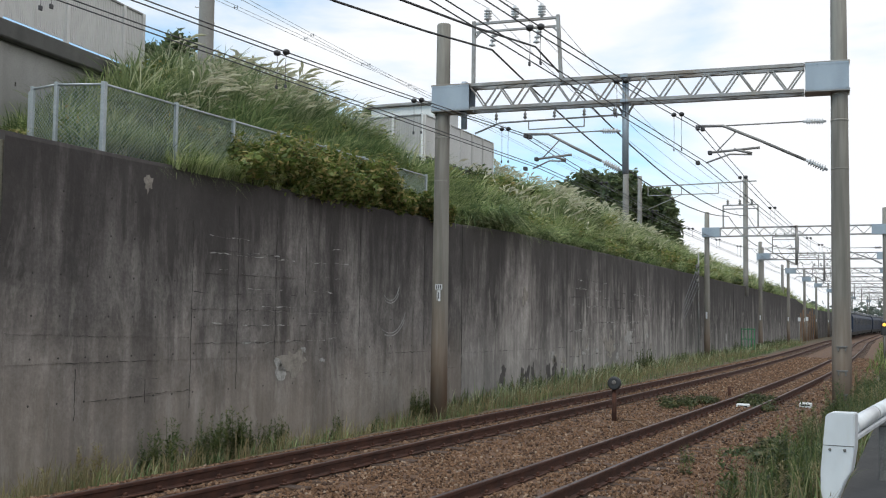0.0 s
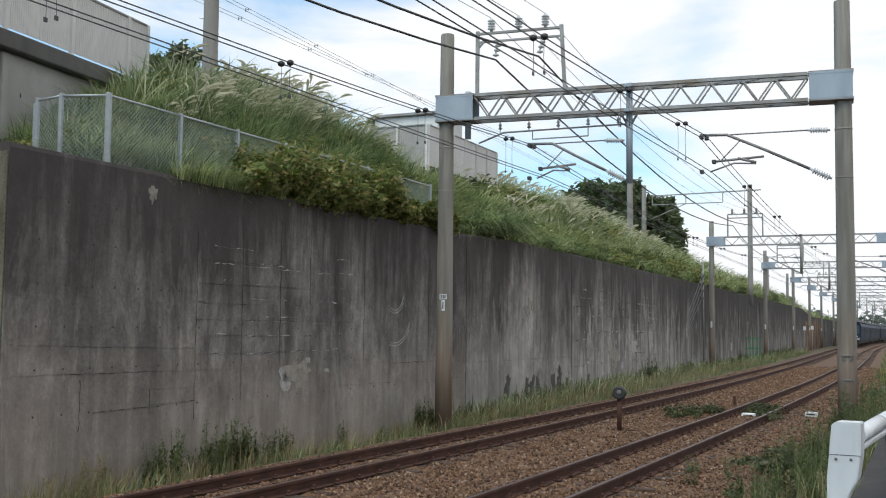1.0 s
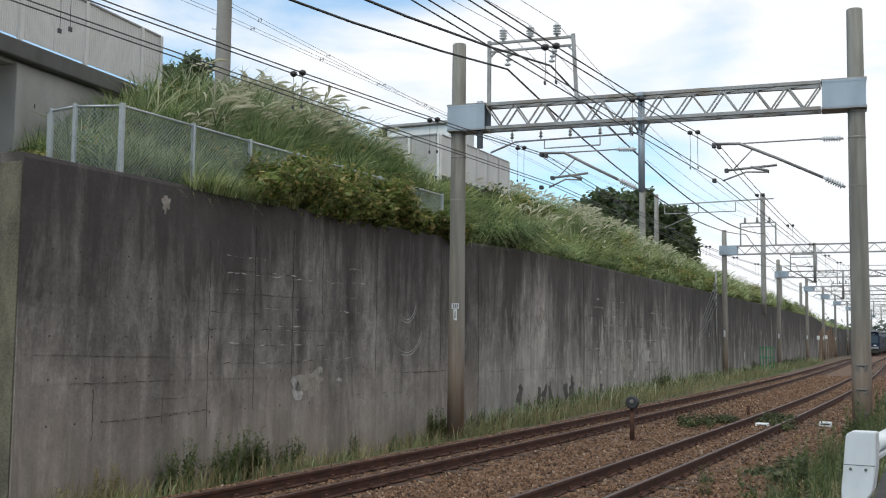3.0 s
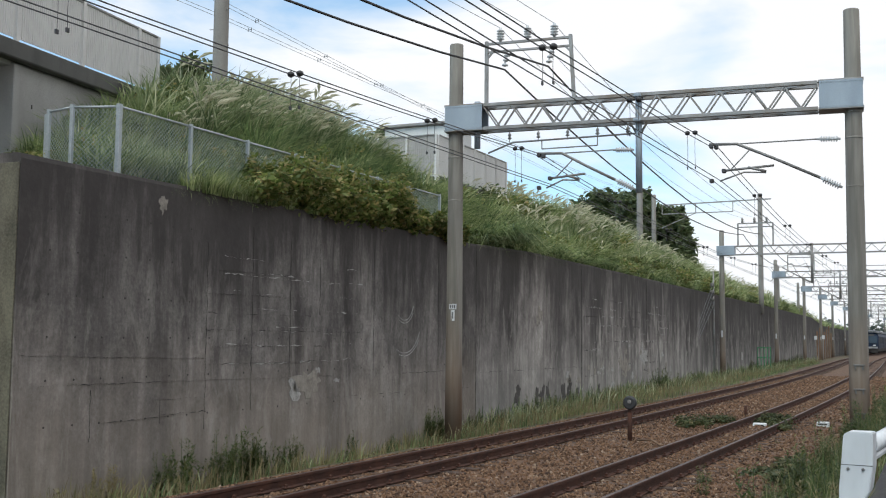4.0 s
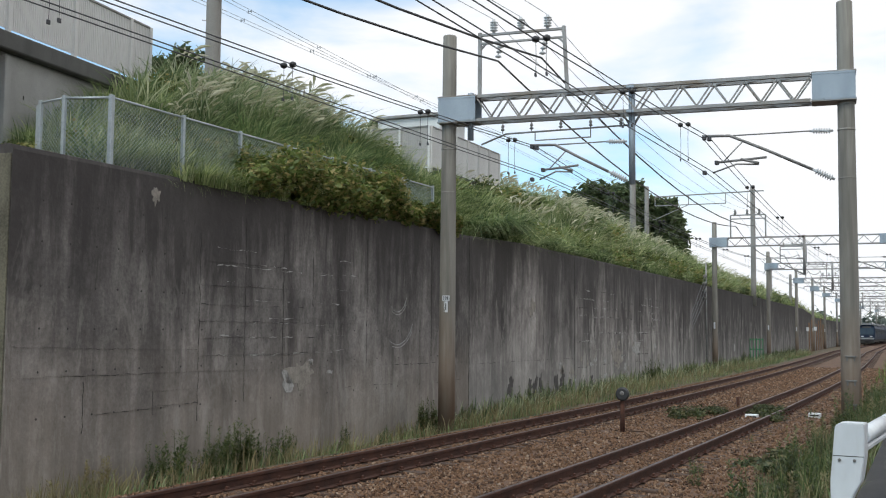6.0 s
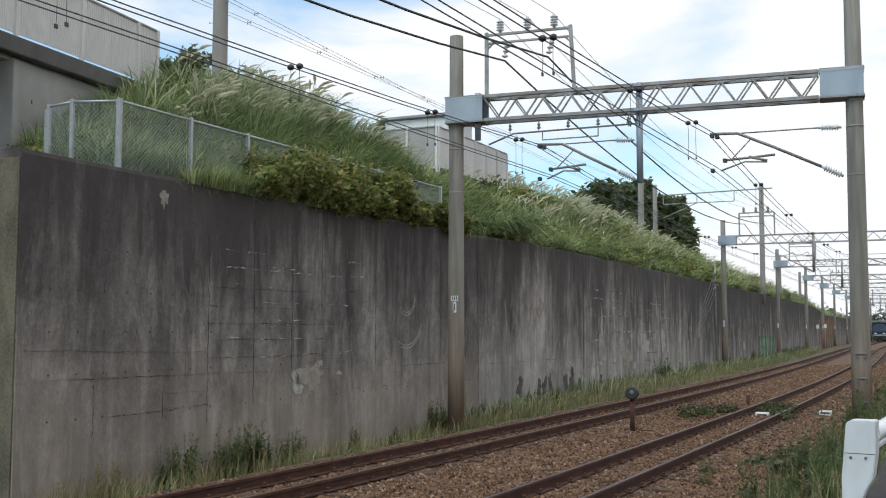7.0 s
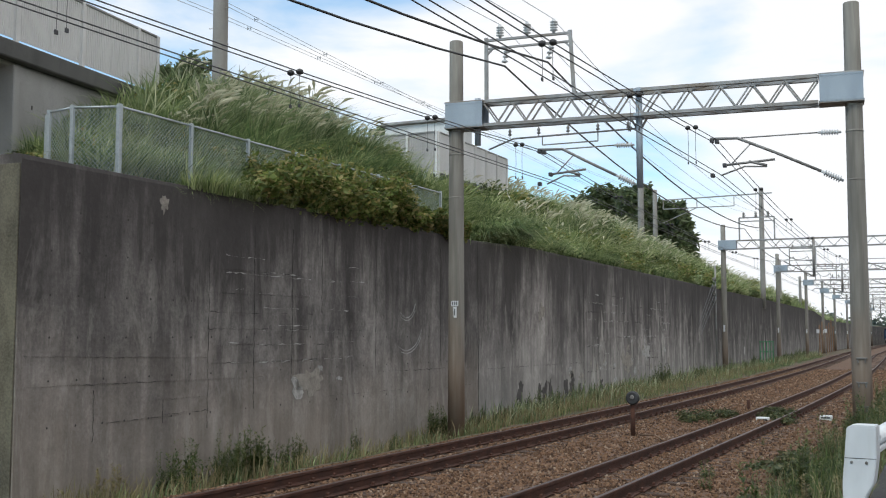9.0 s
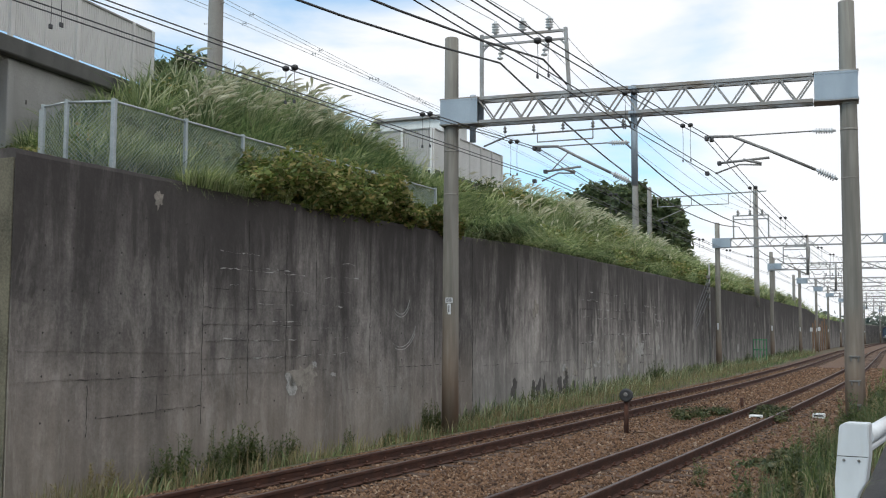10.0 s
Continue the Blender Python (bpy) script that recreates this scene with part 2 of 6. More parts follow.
M_DARKLEAF = leaf_mat("tree_leaves", (0.048, 0.075, 0.036), (0.105, 0.14, 0.062), (0.15, 0.18, 0.08))
M_WEED = leaf_mat("broadleaf_weeds", (0.036, 0.066, 0.022), (0.096, 0.138, 0.046), (0.20, 0.20, 0.085))
M_CREEPER = leaf_mat("creeper_leaves", (0.034, 0.052, 0.022), (0.085, 0.105, 0.045), (0.17, 0.15, 0.075))
M_BARK = rough_mat("bark", (0.05, 0.04, 0.03), (0.11, 0.09, 0.07), 6.0, stretch=(1, 1, 0.2))
M_NAVY = rough_mat("navy_train_paint", (0.008, 0.016, 0.036), (0.013, 0.024, 0.050), 1.0, rough=0.55, bumps=0)
M_NAVY.node_tree.nodes["Principled BSDF"].inputs["Specular IOR Level"].default_value = 0.15
M_HILLPOLE = rough_mat("old_pole_concrete", (0.20, 0.19, 0.175), (0.30, 0.285, 0.265), 1.6, stain=(0.15, 0.14, 0.12), stretch=(1, 1, 0.25))
M_TRAINROOF = rough_mat("train_roof_grey", (0.10, 0.105, 0.11), (0.17, 0.175, 0.18), 1.5, rough=0.6, bumps=0)
M_UNDER = rough_mat("underframe_grime", (0.012, 0.012, 0.013), (0.035, 0.033, 0.03), 3.0, rough=0.8, bumps=0)
M_RUSTPOST = rough_mat("rusty_brown_post", (0.12, 0.07, 0.04), (0.22, 0.14, 0.09), 4.0)
M_PATCH = rough_mat("fresh_mortar", (0.15, 0.135, 0.118), (0.34, 0.31, 0.27), 5.0)
M_SEAM = rough_mat("dark_seam_dirt", (0.020, 0.018, 0.017), (0.055, 0.050, 0.046), 6.0)
M_LIME = rough_mat("lime_bloom", (0.20, 0.195, 0.185), (0.46, 0.45, 0.43), 9.0)
M_YELLOW = glow_mat("yellow_signal_light", (1.0, 0.55, 0.08), 1.2)
M_GREENMESH = rough_mat("green_plastic_net", (0.03, 0.16, 0.07), (0.05, 0.22, 0.10), 6.0, bumps=0)
g_mat, g_nt, g_bs = material("train_glass")
g_bs.inputs["Base Color"].default_value = (0.03, 0.045, 0.06, 1)
g_bs.inputs["Roughness"].default_value = 0.15
g_bs.inputs["Specular IOR Level"].default_value = 0.2
g_bs.inputs["Metallic"].default_value = 0.0
M_GLASS = g_mat
M_SIDEGLASS = rough_mat("tinted_side_glass", (0.012, 0.014, 0.018), (0.02, 0.024, 0.03), 1.0, rough=0.5, bumps=0)
M_SIDEGLASS.node_tree.nodes["Principled BSDF"].inputs["Specular IOR Level"].default_value = 0.1


# ---- mesh helpers ----
def mesh_of(name, bm, mats):
    me = bpy.data.meshes.new(name)
    bm.to_mesh(me)
    bm.free()
    for m in mats if isinstance(mats, (list, tuple)) else [mats]:
        me.materials.append(m)
    return me


def part(name, bm, mat, parent=None, label="", at=None):
    ob = new(name, mesh_of(name, bm, mat))
    if parent:
        ob.parent = parent
    if at is not None:
        ob.matrix_basis = at
    return tagged(ob, label)


def piece(name, me, parent, m):
    ob = new(name, me)
    ob.parent = parent
    ob.matrix_basis = m
    return ob


def thing(name, label, category, at=None, group="", kind=""):
    ob = new(name)
    ob.empty_display_size = 0.2
    if at is not None:
        ob.matrix_basis = at
    return tagged(ob, label, category, group, kind)


def box(bm, lo, hi, bevel=0.0, m=None):
    """A box from corner to corner, with its edges eased."""
    c = [(a + b) / 2 for a, b in zip(lo, hi)]
    s = [abs(b - a) for a, b in zip(lo, hi)]
    r = bmesh.ops.create_cube(bm, size=1, matrix=Matrix.LocRotScale(c, None, s))
    vs = r["verts"]
    if bevel:
        es = list({e for v in vs for e in v.link_edges})
        rb = bmesh.ops.bevel(bm, geom=es, offset=bevel, segments=1, affect="EDGES")
        vs = rb["verts"]
    if m is not None:
        bmesh.ops.transform(bm, matrix=m, verts=vs)
    return vs


def tube(bm, pts, r, n=8, r2=None, cap=True):
    """A round bar through points; r at its start, r2 at its end."""
    pts = [Vector(p) for p in pts]
    r2 = r if r2 is None else r2
    rings = []
    for i, p in enumerate(pts):
        d = (pts[min(i + 1, len(pts) - 1)] - pts[max(i - 1, 0)]).normalized()
        a = d.cross(Vector((0, 0, 1)) if abs(d.z) < 0.95 else Vector((1, 0, 0))).normalized()
        b = d.cross(a)
        rr = r + (r2 - r) * i / max(1, len(pts) - 1)
        rings.append([bm.verts.new(p + (a * math.cos(2 * math.pi * k / n) + b * math.sin(2 * math.pi * k / n)) * rr) for k in range(n)])
    for u, v in zip(rings, rings[1:]):
        for k in range(n):
            f = bm.faces.new((u[k], u[(k + 1) % n], v[(k + 1) % n], v[k]))
            f.smooth = n > 5
    if cap:
        bm.faces.new(rings[0][::-1])
        bm.faces.new(rings[-1])
    return bm


def bar(bm, a, b, w, h=None):
    """A square bar between two points."""
    a, b = Vector(a), Vector(b)
    h = h or w
    d = b - a
    m = Matrix.Translation((a + b) / 2) @ d.to_track_quat("Z", "Y").to_matrix().to_4x4()
    box(bm, (-w / 2, -h / 2, -d.length / 2), (w / 2, h / 2, d.length / 2), 0, m)
    return bm


def lathe(bm, profile, n=12, m=None):
    """A turned body: (radius, height) rows about z."""
    rings = [[bm.verts.new((r * math.cos(2 * math.pi * k / n), r * math.sin(2 * math.pi * k / n), z)) for k in range(n)] for r, z in profile]
    for u, v in zip(rings, rings[1:]):
        for k in range(n):
            bm.faces.new((u[k], u[(k + 1) % n], v[(k + 1) % n], v[k])).smooth = True
    bm.faces.new(rings[0][::-1])
    bm.faces.new(rings[-1])
    if m is not None:
        bmesh.ops.transform(bm, matrix=m, verts=[v for ring in rings for v in ring])
    return bm


def from_lists(name, verts, faces, mat):
    me = bpy.data.meshes.new(name)
    me.from_pydata(verts, [], faces)
    me.materials.append(mat)
    return me


# ---- plan: the line of the railway ----
LINE = [(-40, -11.0), (-20, -8.6), (0, -7.0), (9, -6.62), (29, -6.17), (49, -6.05), (69, -6.32), (99, -7.14), (129, -8.14), (160, -8.6), (182, -8.85), (205, -9.2), (235, -9.4),
        (280, -8.3), (320, -6.0), (370, -1.5), (430, 7.0), (510, 24.0), (600, 50.0)]
_ly = np.array([p[0] for p in LINE], float)
_lx = np.array([p[1] for p in LINE], float)
_k = np.ones(9) / 9
_gy = np.arange(-44.0, 604.0, 1.0)
_gx = np.interp(_gy, _ly, _lx)
for _ in range(3):
    _gx = np.convolve(np.pad(_gx, 4, mode="reflect", reflect_type="odd"), _k, "valid")


def line_x(y):
    return float(np.interp(y, _gy, _gx))


def line_at(y, off=0.0, z=0.0):
    """A point beside the line: off metres to the right of it, with the line's heading in radians."""
    x = line_x(y)
    h = math.atan2(line_x(y + 1) - line_x(y - 1), 2.0)
    return Vector((x + off * math.cos(h), y - off * math.sin(h), z)), h


WALLX = [(13, -13.65), (31, -13.30), (50, -13.55), (75, -14.0), (103, -14.4), (131, -15.2), (168, -16.0), (210, -16.6), (250, -16.5), (300, -14.6), (340, -11.8)]


def wall_x(y):
    return float(np.interp(y, [p[0] for p in WALLX], [p[1] for p in WALLX]))


def wall_top(y):
    return float(np.interp(y, [13, 31, 36, 150, 172, 340], [5.06, 5.06, 5.22, 5.30, 4.4, 4.1]))


# ---- ground, tracks, wall ----
def grid_sheet(name, xs, ys, height, mat, label, category):
    verts, faces = [], []
    for y in ys:
        for x in xs:
            px = x(y) if callable(x) else x
            verts.append((px, y, height(px, y)))
    w = len(xs)
    for j in range(len(ys) - 1):
        for i in range(w - 1):
            a = j * w + i
            faces.append((a, a + 1, a + w + 1, a + w))
    me = from_lists(name, verts, faces, mat)
    me.polygons.foreach_set("use_smooth", [True] * len(faces))
    return tagged(new(name, me), label, category, kind="structure")


def bumpy(x, y, s=1.0):
    return noise.noise(Vector((x * s, y * s, 3.1)))


ROAD_Z = 0.47


def ground_h(x, y):
    """Trackside ground: low by the wall, dished under the ballast, rising to the road's edge."""
    c = line_x(y)
    u = x - c
    z = -0.42 + 0.06 * bumpy(x, y, 0.5)
    if u < -4.6:
        ditch = float(np.interp(y, [8, 22, 30, 45], [0.62, 0.55, 0.25, 0.0]))
        z -= ditch * min(1, (-4.6 - u) / 1.3)
    if u > 4.0 and y < 60:
        z += (ROAD_Z - 0.06 - z) * min(1, (u - 4.0) / 1.9) ** 1.5
    return z


GX = [-400, -150, -60, -30] + [-20 + 0.5 * i for i in range(37)] + [-1.2, -0.9, -0.70]
ys_near = [-60, -30, -10, 0] + [4 + 0.6 * i for i in range(60)] + [40 + 2 * i for i in range(60)] + [170, 200, 260, 340, 450, 600, 900, 1500, 3000]
ground = grid_sheet("ground", GX + [3, 8, 20, 60, 150, 400, 1500], ys_near, lambda x, y: ground_h(x, y) if -20 < x < -0.5 and y < 200 else -0.45, M_SOIL,
                    "brown trackside soil with litter and weeds", "ground")

# ballast bed with shoulders
BEDU = [-4.6, -4.2, -3.6, -2.9, -2.35, -1.87, -1.35, -0.9, -0.4, 0.0, 0.4, 0.9, 1.35, 1.87, 2.35, 2.9, 3.5, 4.0, 4.4]
BEDZ = [-0.62, -0.44, -0.26, -0.2, -0.195, -0.19, -0.195, -0.2, -0.22, -0.24, -0.22, -0.20, -0.185, -0.175, -0.185, -0.20, -0.24, -0.38, -0.52]
verts, faces = [], []
ys = [-30 + 3 * i for i in range(12)] + [5 + 0.25 * i for i in range(180)] + [50 + 2 * i for i in range(80)] + [215 + 10 * i for i in range(36)]
fine = [np.interp(np.linspace(0, 1, 90), np.linspace(0, 1, len(BEDU)), BEDU), np.interp(np.linspace(0, 1, 90), np.linspace(0, 1, len(BEDU)), BEDZ)]
for y in ys:
    for u, z in zip(*fine):
        p, h = line_at(y, u, z)
        p.z += 0.022 * noise.noise(Vector((p.x * 6, p.y * 6, 0))) + 0.02 * noise.noise(Vector((p.x * 1.5, p.y * 1.5, 5)))
        verts.append(p)
for j in range(len(ys) - 1):
    for i in range(89):
        a = j * 90 + i
        faces.append((a, a + 1, a + 91, a + 90))
bed = tagged(new("ballast_bed", from_lists("ballast_bed", verts, faces, M_BALLAST)), "rust-brown crushed stone ballast under both tracks", "ballast", kind="structure")
bed.data.polygons.foreach_set("use_smooth", [True] * len(faces))

# loose stones of the ballast
rng = np.random.default_rng(5)
OCT = np.array([(1, 0, 0), (-1, 0, 0), (0, 1, 0), (0, -1, 0), (0, 0, 0.8), (0, 0, -0.8)], float)
OCTF = [(0, 2, 4), (2, 1, 4), (1, 3, 4), (3, 0, 4), (2, 0, 5), (1, 2, 5), (3, 1, 5), (0, 3, 5)]
verts, faces = [], []
for i in range(76000):
    y = 9 + 66 * rng.random() ** 2.2
    u = rng.uniform(-4.0, 4.3)
    if 0.4 < abs(abs(u) - 1.87) < 0.68:
        continue
    p, h = line_at(y, u, float(np.interp(u, BEDU, BEDZ)))
    s = rng.uniform(0.018, 0.042) * (1 + max(0, y - 25) / 60)
    v = OCT * (s * rng.uniform(0.6, 1.3, (6, 1))) @ np.array(Euler(rng.uniform(0, 6, 3)).to_matrix())
    b = len(verts)
    verts.extend((v + np.array(p) + (0, 0, s * 0.3)).tolist())
    faces.extend([(a + b, c + b, d + b) for a, c, d in OCTF])
m_st, nt, bs = material("ballast_stones")
g = nt.nodes.new("ShaderNodeNewGeometry")
col = ramp(nt, g.outputs["Random Per Island"], [(0.0, (0.032, 0.016, 0.009)), (0.5, (0.128, 0.066, 0.033)), (0.9, (0.190, 0.112, 0.066)), (1.0, (0.28, 0.21, 0.155))])
nt.links.new(col, bs.inputs["Base Color"])
bs.inputs["Roughness"].default_value = 0.9
tagged(new("ballast_stones", from_lists("ballast_stones", verts, faces, m_st)), "loose rust-stained crushed stones between the rails", "ballast", kind="stuff")


def rail_mesh(off):
    """A rail with foot, web and head, along the line; material 1 is the worn running face."""
    prof = [(-0.072, -0.174), (0.072, -0.174), (0.072, -0.160), (0.012, -0.140), (0.010, -0.055), (0.036, -0.042), (0.036, -0.007), (0.027, 0.0), (-0.027, 0.0), (-0.036, -0.007),
            (-0.036, -0.042), (-0.010, -0.055), (-0.012, -0.140), (-0.072, -0.160)]
    vs, fs = [], []
    yy = [-30 + 4 * i for i in range(8)] + [2 + 1.0 * i for i in range(100)] + [102 + 4 * i for i in range(110)]
    n = len(prof)
    for y in yy:
        for a, z in prof:
            p, _ = line_at(y, off + a, z)
            vs.append(p)
    mats = []
    for j in range(len(yy) - 1):
        for k in range(n):
            fs.append((j * n + k, j * n + (k + 1) % n, (j + 1) * n + (k + 1) % n, (j + 1) * n + k))
            mats.append(1 if k == 7 else 0)
    me = from_lists("rail", vs, fs, M_RAILSIDE)
    me.materials.append(M_RAILTOP)
    me.polygons.foreach_set("material_index", mats)
    return me


sleeper_bm = bmesh.new()
box(sleeper_bm, (-1.0, -0.11, -0.30), (1.0, 0.11, -0.158), 0.012)
sleeper_me = mesh_of("sleeper", sleeper_bm, M_SLEEPER)
clip_bm = bmesh.new()
box(clip_bm, (-0.13, -0.07, -0.158), (0.13, 0.07, -0.138), 0.004)
box(clip_bm, (-0.10, -0.03, -0.138), (-0.06, 0.03, -0.10), 0.004)
box(clip_bm, (0.06, -0.03, -0.138), (0.10, 0.03, -0.10), 0.004)
clip_me = mesh_of("rail_fastening", clip_bm, M_RAILSIDE)


def track(off, label):
    t = thing("railway_track", label, "railway track", group="tracks", kind="")
    for s in (-0.5335, 0.5335):
        o = new("rail", rail_mesh(off + s))
        o.parent = t
        tagged(o, "rusty rail with a worn top")
    y = 3.0
    i = 0
    while y < 150:
        p, h = line_at(y, off)
        r = random.Random(i)
        piece("sleeper", sleeper_me, t, Matrix.Translation(p + Vector((0, 0, -0.018 + r.uniform(-0.01, 0.01)))) @ Matrix.Rotation(-h + r.uniform(-0.02, 0.02), 4, "Z"))
        if y < 45:
            for s in (-0.5335, 0.5335):
                q, _ = line_at(y, off + s)
                piece("fastening", clip_me, t, Matrix.Translation(q) @ Matrix.Rotation(-h, 4, "Z"))
        y += 0.62
        i += 1
    return t


track_far = track(-1.87, "rusty railway track on brown ballast beside the wall")
track_near = track(1.87, "rusty railway track on brown ballast beside the road")

# retaining wall in cast lengths, with a joint between each
wall = thing("wall_retaining", "tall weathered grey concrete retaining wall with black streaks", "retaining wall", kind="structure")
JOINTS = [12.85, 31.1, 42.5, 54.0, 65.5, 77.0, 90.0, 103.5, 118.0, 134.0, 150.0, 168.0, 190.0, 215.0, 240.0, 270.0, 300.0, 340.0]


def wall_length(y0, y1, parent):
    bm = bmesh.new()
    rows = []
    n = max(2, int((y1 - y0) / 1.5))
    for i in range(n + 1):
        y = y0 + 0.012 + (y1 - y0 - 0.024) * i / n
        x, t = wall_x(y), wall_top(y)
        wob = 0.02 * noise.noise(Vector((y * 0.9, 0, 1)))
        rows.append([bm.verts.new(c) for c in ((x + 0.02, y, -1.3), (x, y, t - 0.09), (x - 0.02, y, t - 0.02 + wob), (x - 0.10, y, t + wob), (x - 0.55, y, t + wob), (x - 0.55, y, -1.3))])
    for a, b in zip(rows, rows[1:]):
        for k in range(5):
            bm.faces.new((a[k], b[k], b[k + 1], a[k + 1]))
    bm.faces.new(rows[0][:])
    bm.faces.new(rows[-1][::-1])
    bmesh.ops.recalc_face_normals(bm, faces=bm.faces)
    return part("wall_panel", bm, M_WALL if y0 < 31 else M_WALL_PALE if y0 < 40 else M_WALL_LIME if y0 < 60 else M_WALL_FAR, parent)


for a, b in zip(JOINTS, JOINTS[1:]):
    wall_length(a, b, wall)
bm = bmesh.new()
box(bm, (-34, 12.83, -1.3), (-13.665, 12.858, 4.90), 0.004)
box(bm, (-34, 12.87, -1.3), (-14.22, 13.6, 5.04), 0.02)
part("wall_end", bm, M_ENDWALL, wall, "paler lichen-stained end face")


# ---- slope above the wall ----
def mound_h(x, y):
    u = wall_x(min(y, 340)) - 0.5 - x
    s = min(1.0, max(0.0, u / 5.2))
    s = s * s * (3 - 2 * s) * 0.5 + s * 0.5
    crest = float(np.interp(y, [13, 17, 20, 23, 30, 37, 45, 52, 70, 110, 168, 200], [0.0, 0.6, 2.2, 3.5, 3.8, 3.2, 2.8, 3.5, 3.2, 2.6, 2.0, 0.6]))
    return wall_top(y) - 0.12 + crest * s + 0.18 * bumpy(x, y, 0.45) * min(1, u)


def mx(u):
    return lambda y: wall_x(min(y, 340)) - 0.5 - u


mound = grid_sheet("ground_slope", [mx(u) for u in (60, 30, 15, 10, 8, 7, 6, 5, 4, 3, 2, 1.2, 0.6, 0.0)], [13.6 + 1.0 * i for i in range(60)] + [75 + 4 * i for i in range(66)],
                   mound_h, M_SOIL, "overgrown earth slope above the retaining wall", "slope")


# ---- gantries ----
def pole_bm(h, r0, r1):
    bm = bmesh.new()
    prof = [(r0, -0.6)] + [(r0 + (r1 - r0) * i / 8, h * i / 8) for i in range(1, 9)] + [(r1 - 0.015, h + 0.02), (r1 * 0.5, h + 0.035)]
    lathe(bm, [(r0, -0.6)] + prof[1:], 20)
    return bm


def insulator_bm(bm, a, b, n, r):
    """A ribbed insulator from a to b with n sheds."""
    a, b = Vector(a), Vector(b)
    d = b - a
    L = d.length
    prof = [(r * 0.35, 0)]
    for i in range(n):
        z = L * (0.12 + 0.76 * i / n)
        dz = L * 0.76 / n
        prof += [(r * 0.42, z), (r, z + dz * 0.3), (r * 0.95, z + dz * 0.5), (r * 0.45, z + dz * 0.75)]
    prof += [(r * 0.35, L)]
    lathe(bm, prof, 10, Matrix.Translation(a) @ d.to_track_quat("Z", "Y").to_matrix().to_4x4())
    return bm


def truss(xa, xb, z0, z1, parent, bays):
    """A lattice beam: two chords front and back, zigzag webs, along x at y 0."""
    for z, nm in ((z1, "top_chord"), (z0, "bottom_chord")):
        for y in (-0.22, 0.22):
            bm = bmesh.new()
            box(bm, (xa, y - 0.045, z - 0.045), (xb, y + 0.045, z + 0.045), 0.006)
            part(nm, bm, M_STEEL, parent)
    for y in (-0.22, 0.22):
        step = (xb - xa) / bays
        for i in range(bays):
            x = xa + i * step
            for p, q in (((x, z1 - 0.04), (x + step / 2, z0 + 0.04)), ((x + step / 2, z0 + 0.04), (x + step, z1 - 0.04))):
                bm = bmesh.new()
                bar(bm, (p[0], y, p[1]), (q[0], y, q[1]), 0.055, 0.035)
                part("lattice_bar", bm, M_STEEL, parent)
    step = (xb - xa) / bays
    for i in range(bays):
        x = xa + i * step
        for z, y in ((z0, -0.22), (z1, 0.22)):
            bm = bmesh.new()
            bar(bm, (x, y, z), (x + step, -y, z), 0.035)
            part("brace", bm, M_STEEL, parent)


def end_plate(xa, xb, z0, z1, parent):
    for y in (-0.29, 0.29):
        bm = bmesh.new()
        box(bm, (xa, y - 0.012, z0), (xb, y + 0.012, z1), 0.004)
        for i in range(9):
            x = xa + 0.05 + (xb - xa - 0.1) * i / 8
            for z in (z0 + 0.04, z1 - 0.04):
                box(bm, (x - 0.014, y - 0.03, z - 0.014), (x + 0.014, y + 0.03, z + 0.014), 0.003)
        part("end_plate", bm, M_PLATE, parent, "bolted bluish galvanised plate")
    for z in (z0, z1):
        bm = bmesh.new()
        box(bm, (xa - 0.02, -0.30, z - 0.03), (xb + 0.02, 0.30, z + 0.03), 0.006)
        part("end_clamp", bm, M_STEEL, parent)


def pole_fittings(x, parent, zs, r):
    for z in zs:
        bm = bmesh.new()
        lathe(bm, [(r - 0.010, z - 0.022), (r - 0.003, z - 0.018), (r - 0.003, z + 0.018), (r - 0.010, z + 0.022)], 20, Matrix.Translation((x, 0, 0)))
        part("pole_band", bm, M_POLE, parent)


def number_plate(x, y, z, parent):
    bm = bmesh.new()
    box(bm, (x - 0.10, y - 0.012, z + 0.13), (x + 0.10, y, z + 0.27), 0.003)
    box(bm, (x - 0.05, y - 0.012, z - 0.18), (x + 0.05, y, z + 0.11), 0.003)
    p = part("pole_plate", bm, M_WHITE, parent, "small white pole plate")
    for xa, xb, za, zb in ((-0.07, -0.04, 0.15, 0.25), (-0.012, 0.018, 0.15, 0.25), (0.04, 0.07, 0.15, 0.25), (-0.012, 0.012, -0.12, 0.06)):
        bm = bmesh.new()
        box(bm, (x + xa, y - 0.016, z + za), (x + xb, y - 0.0125, z + zb))
        part("plate_marking", bm, M_BLACK, p)


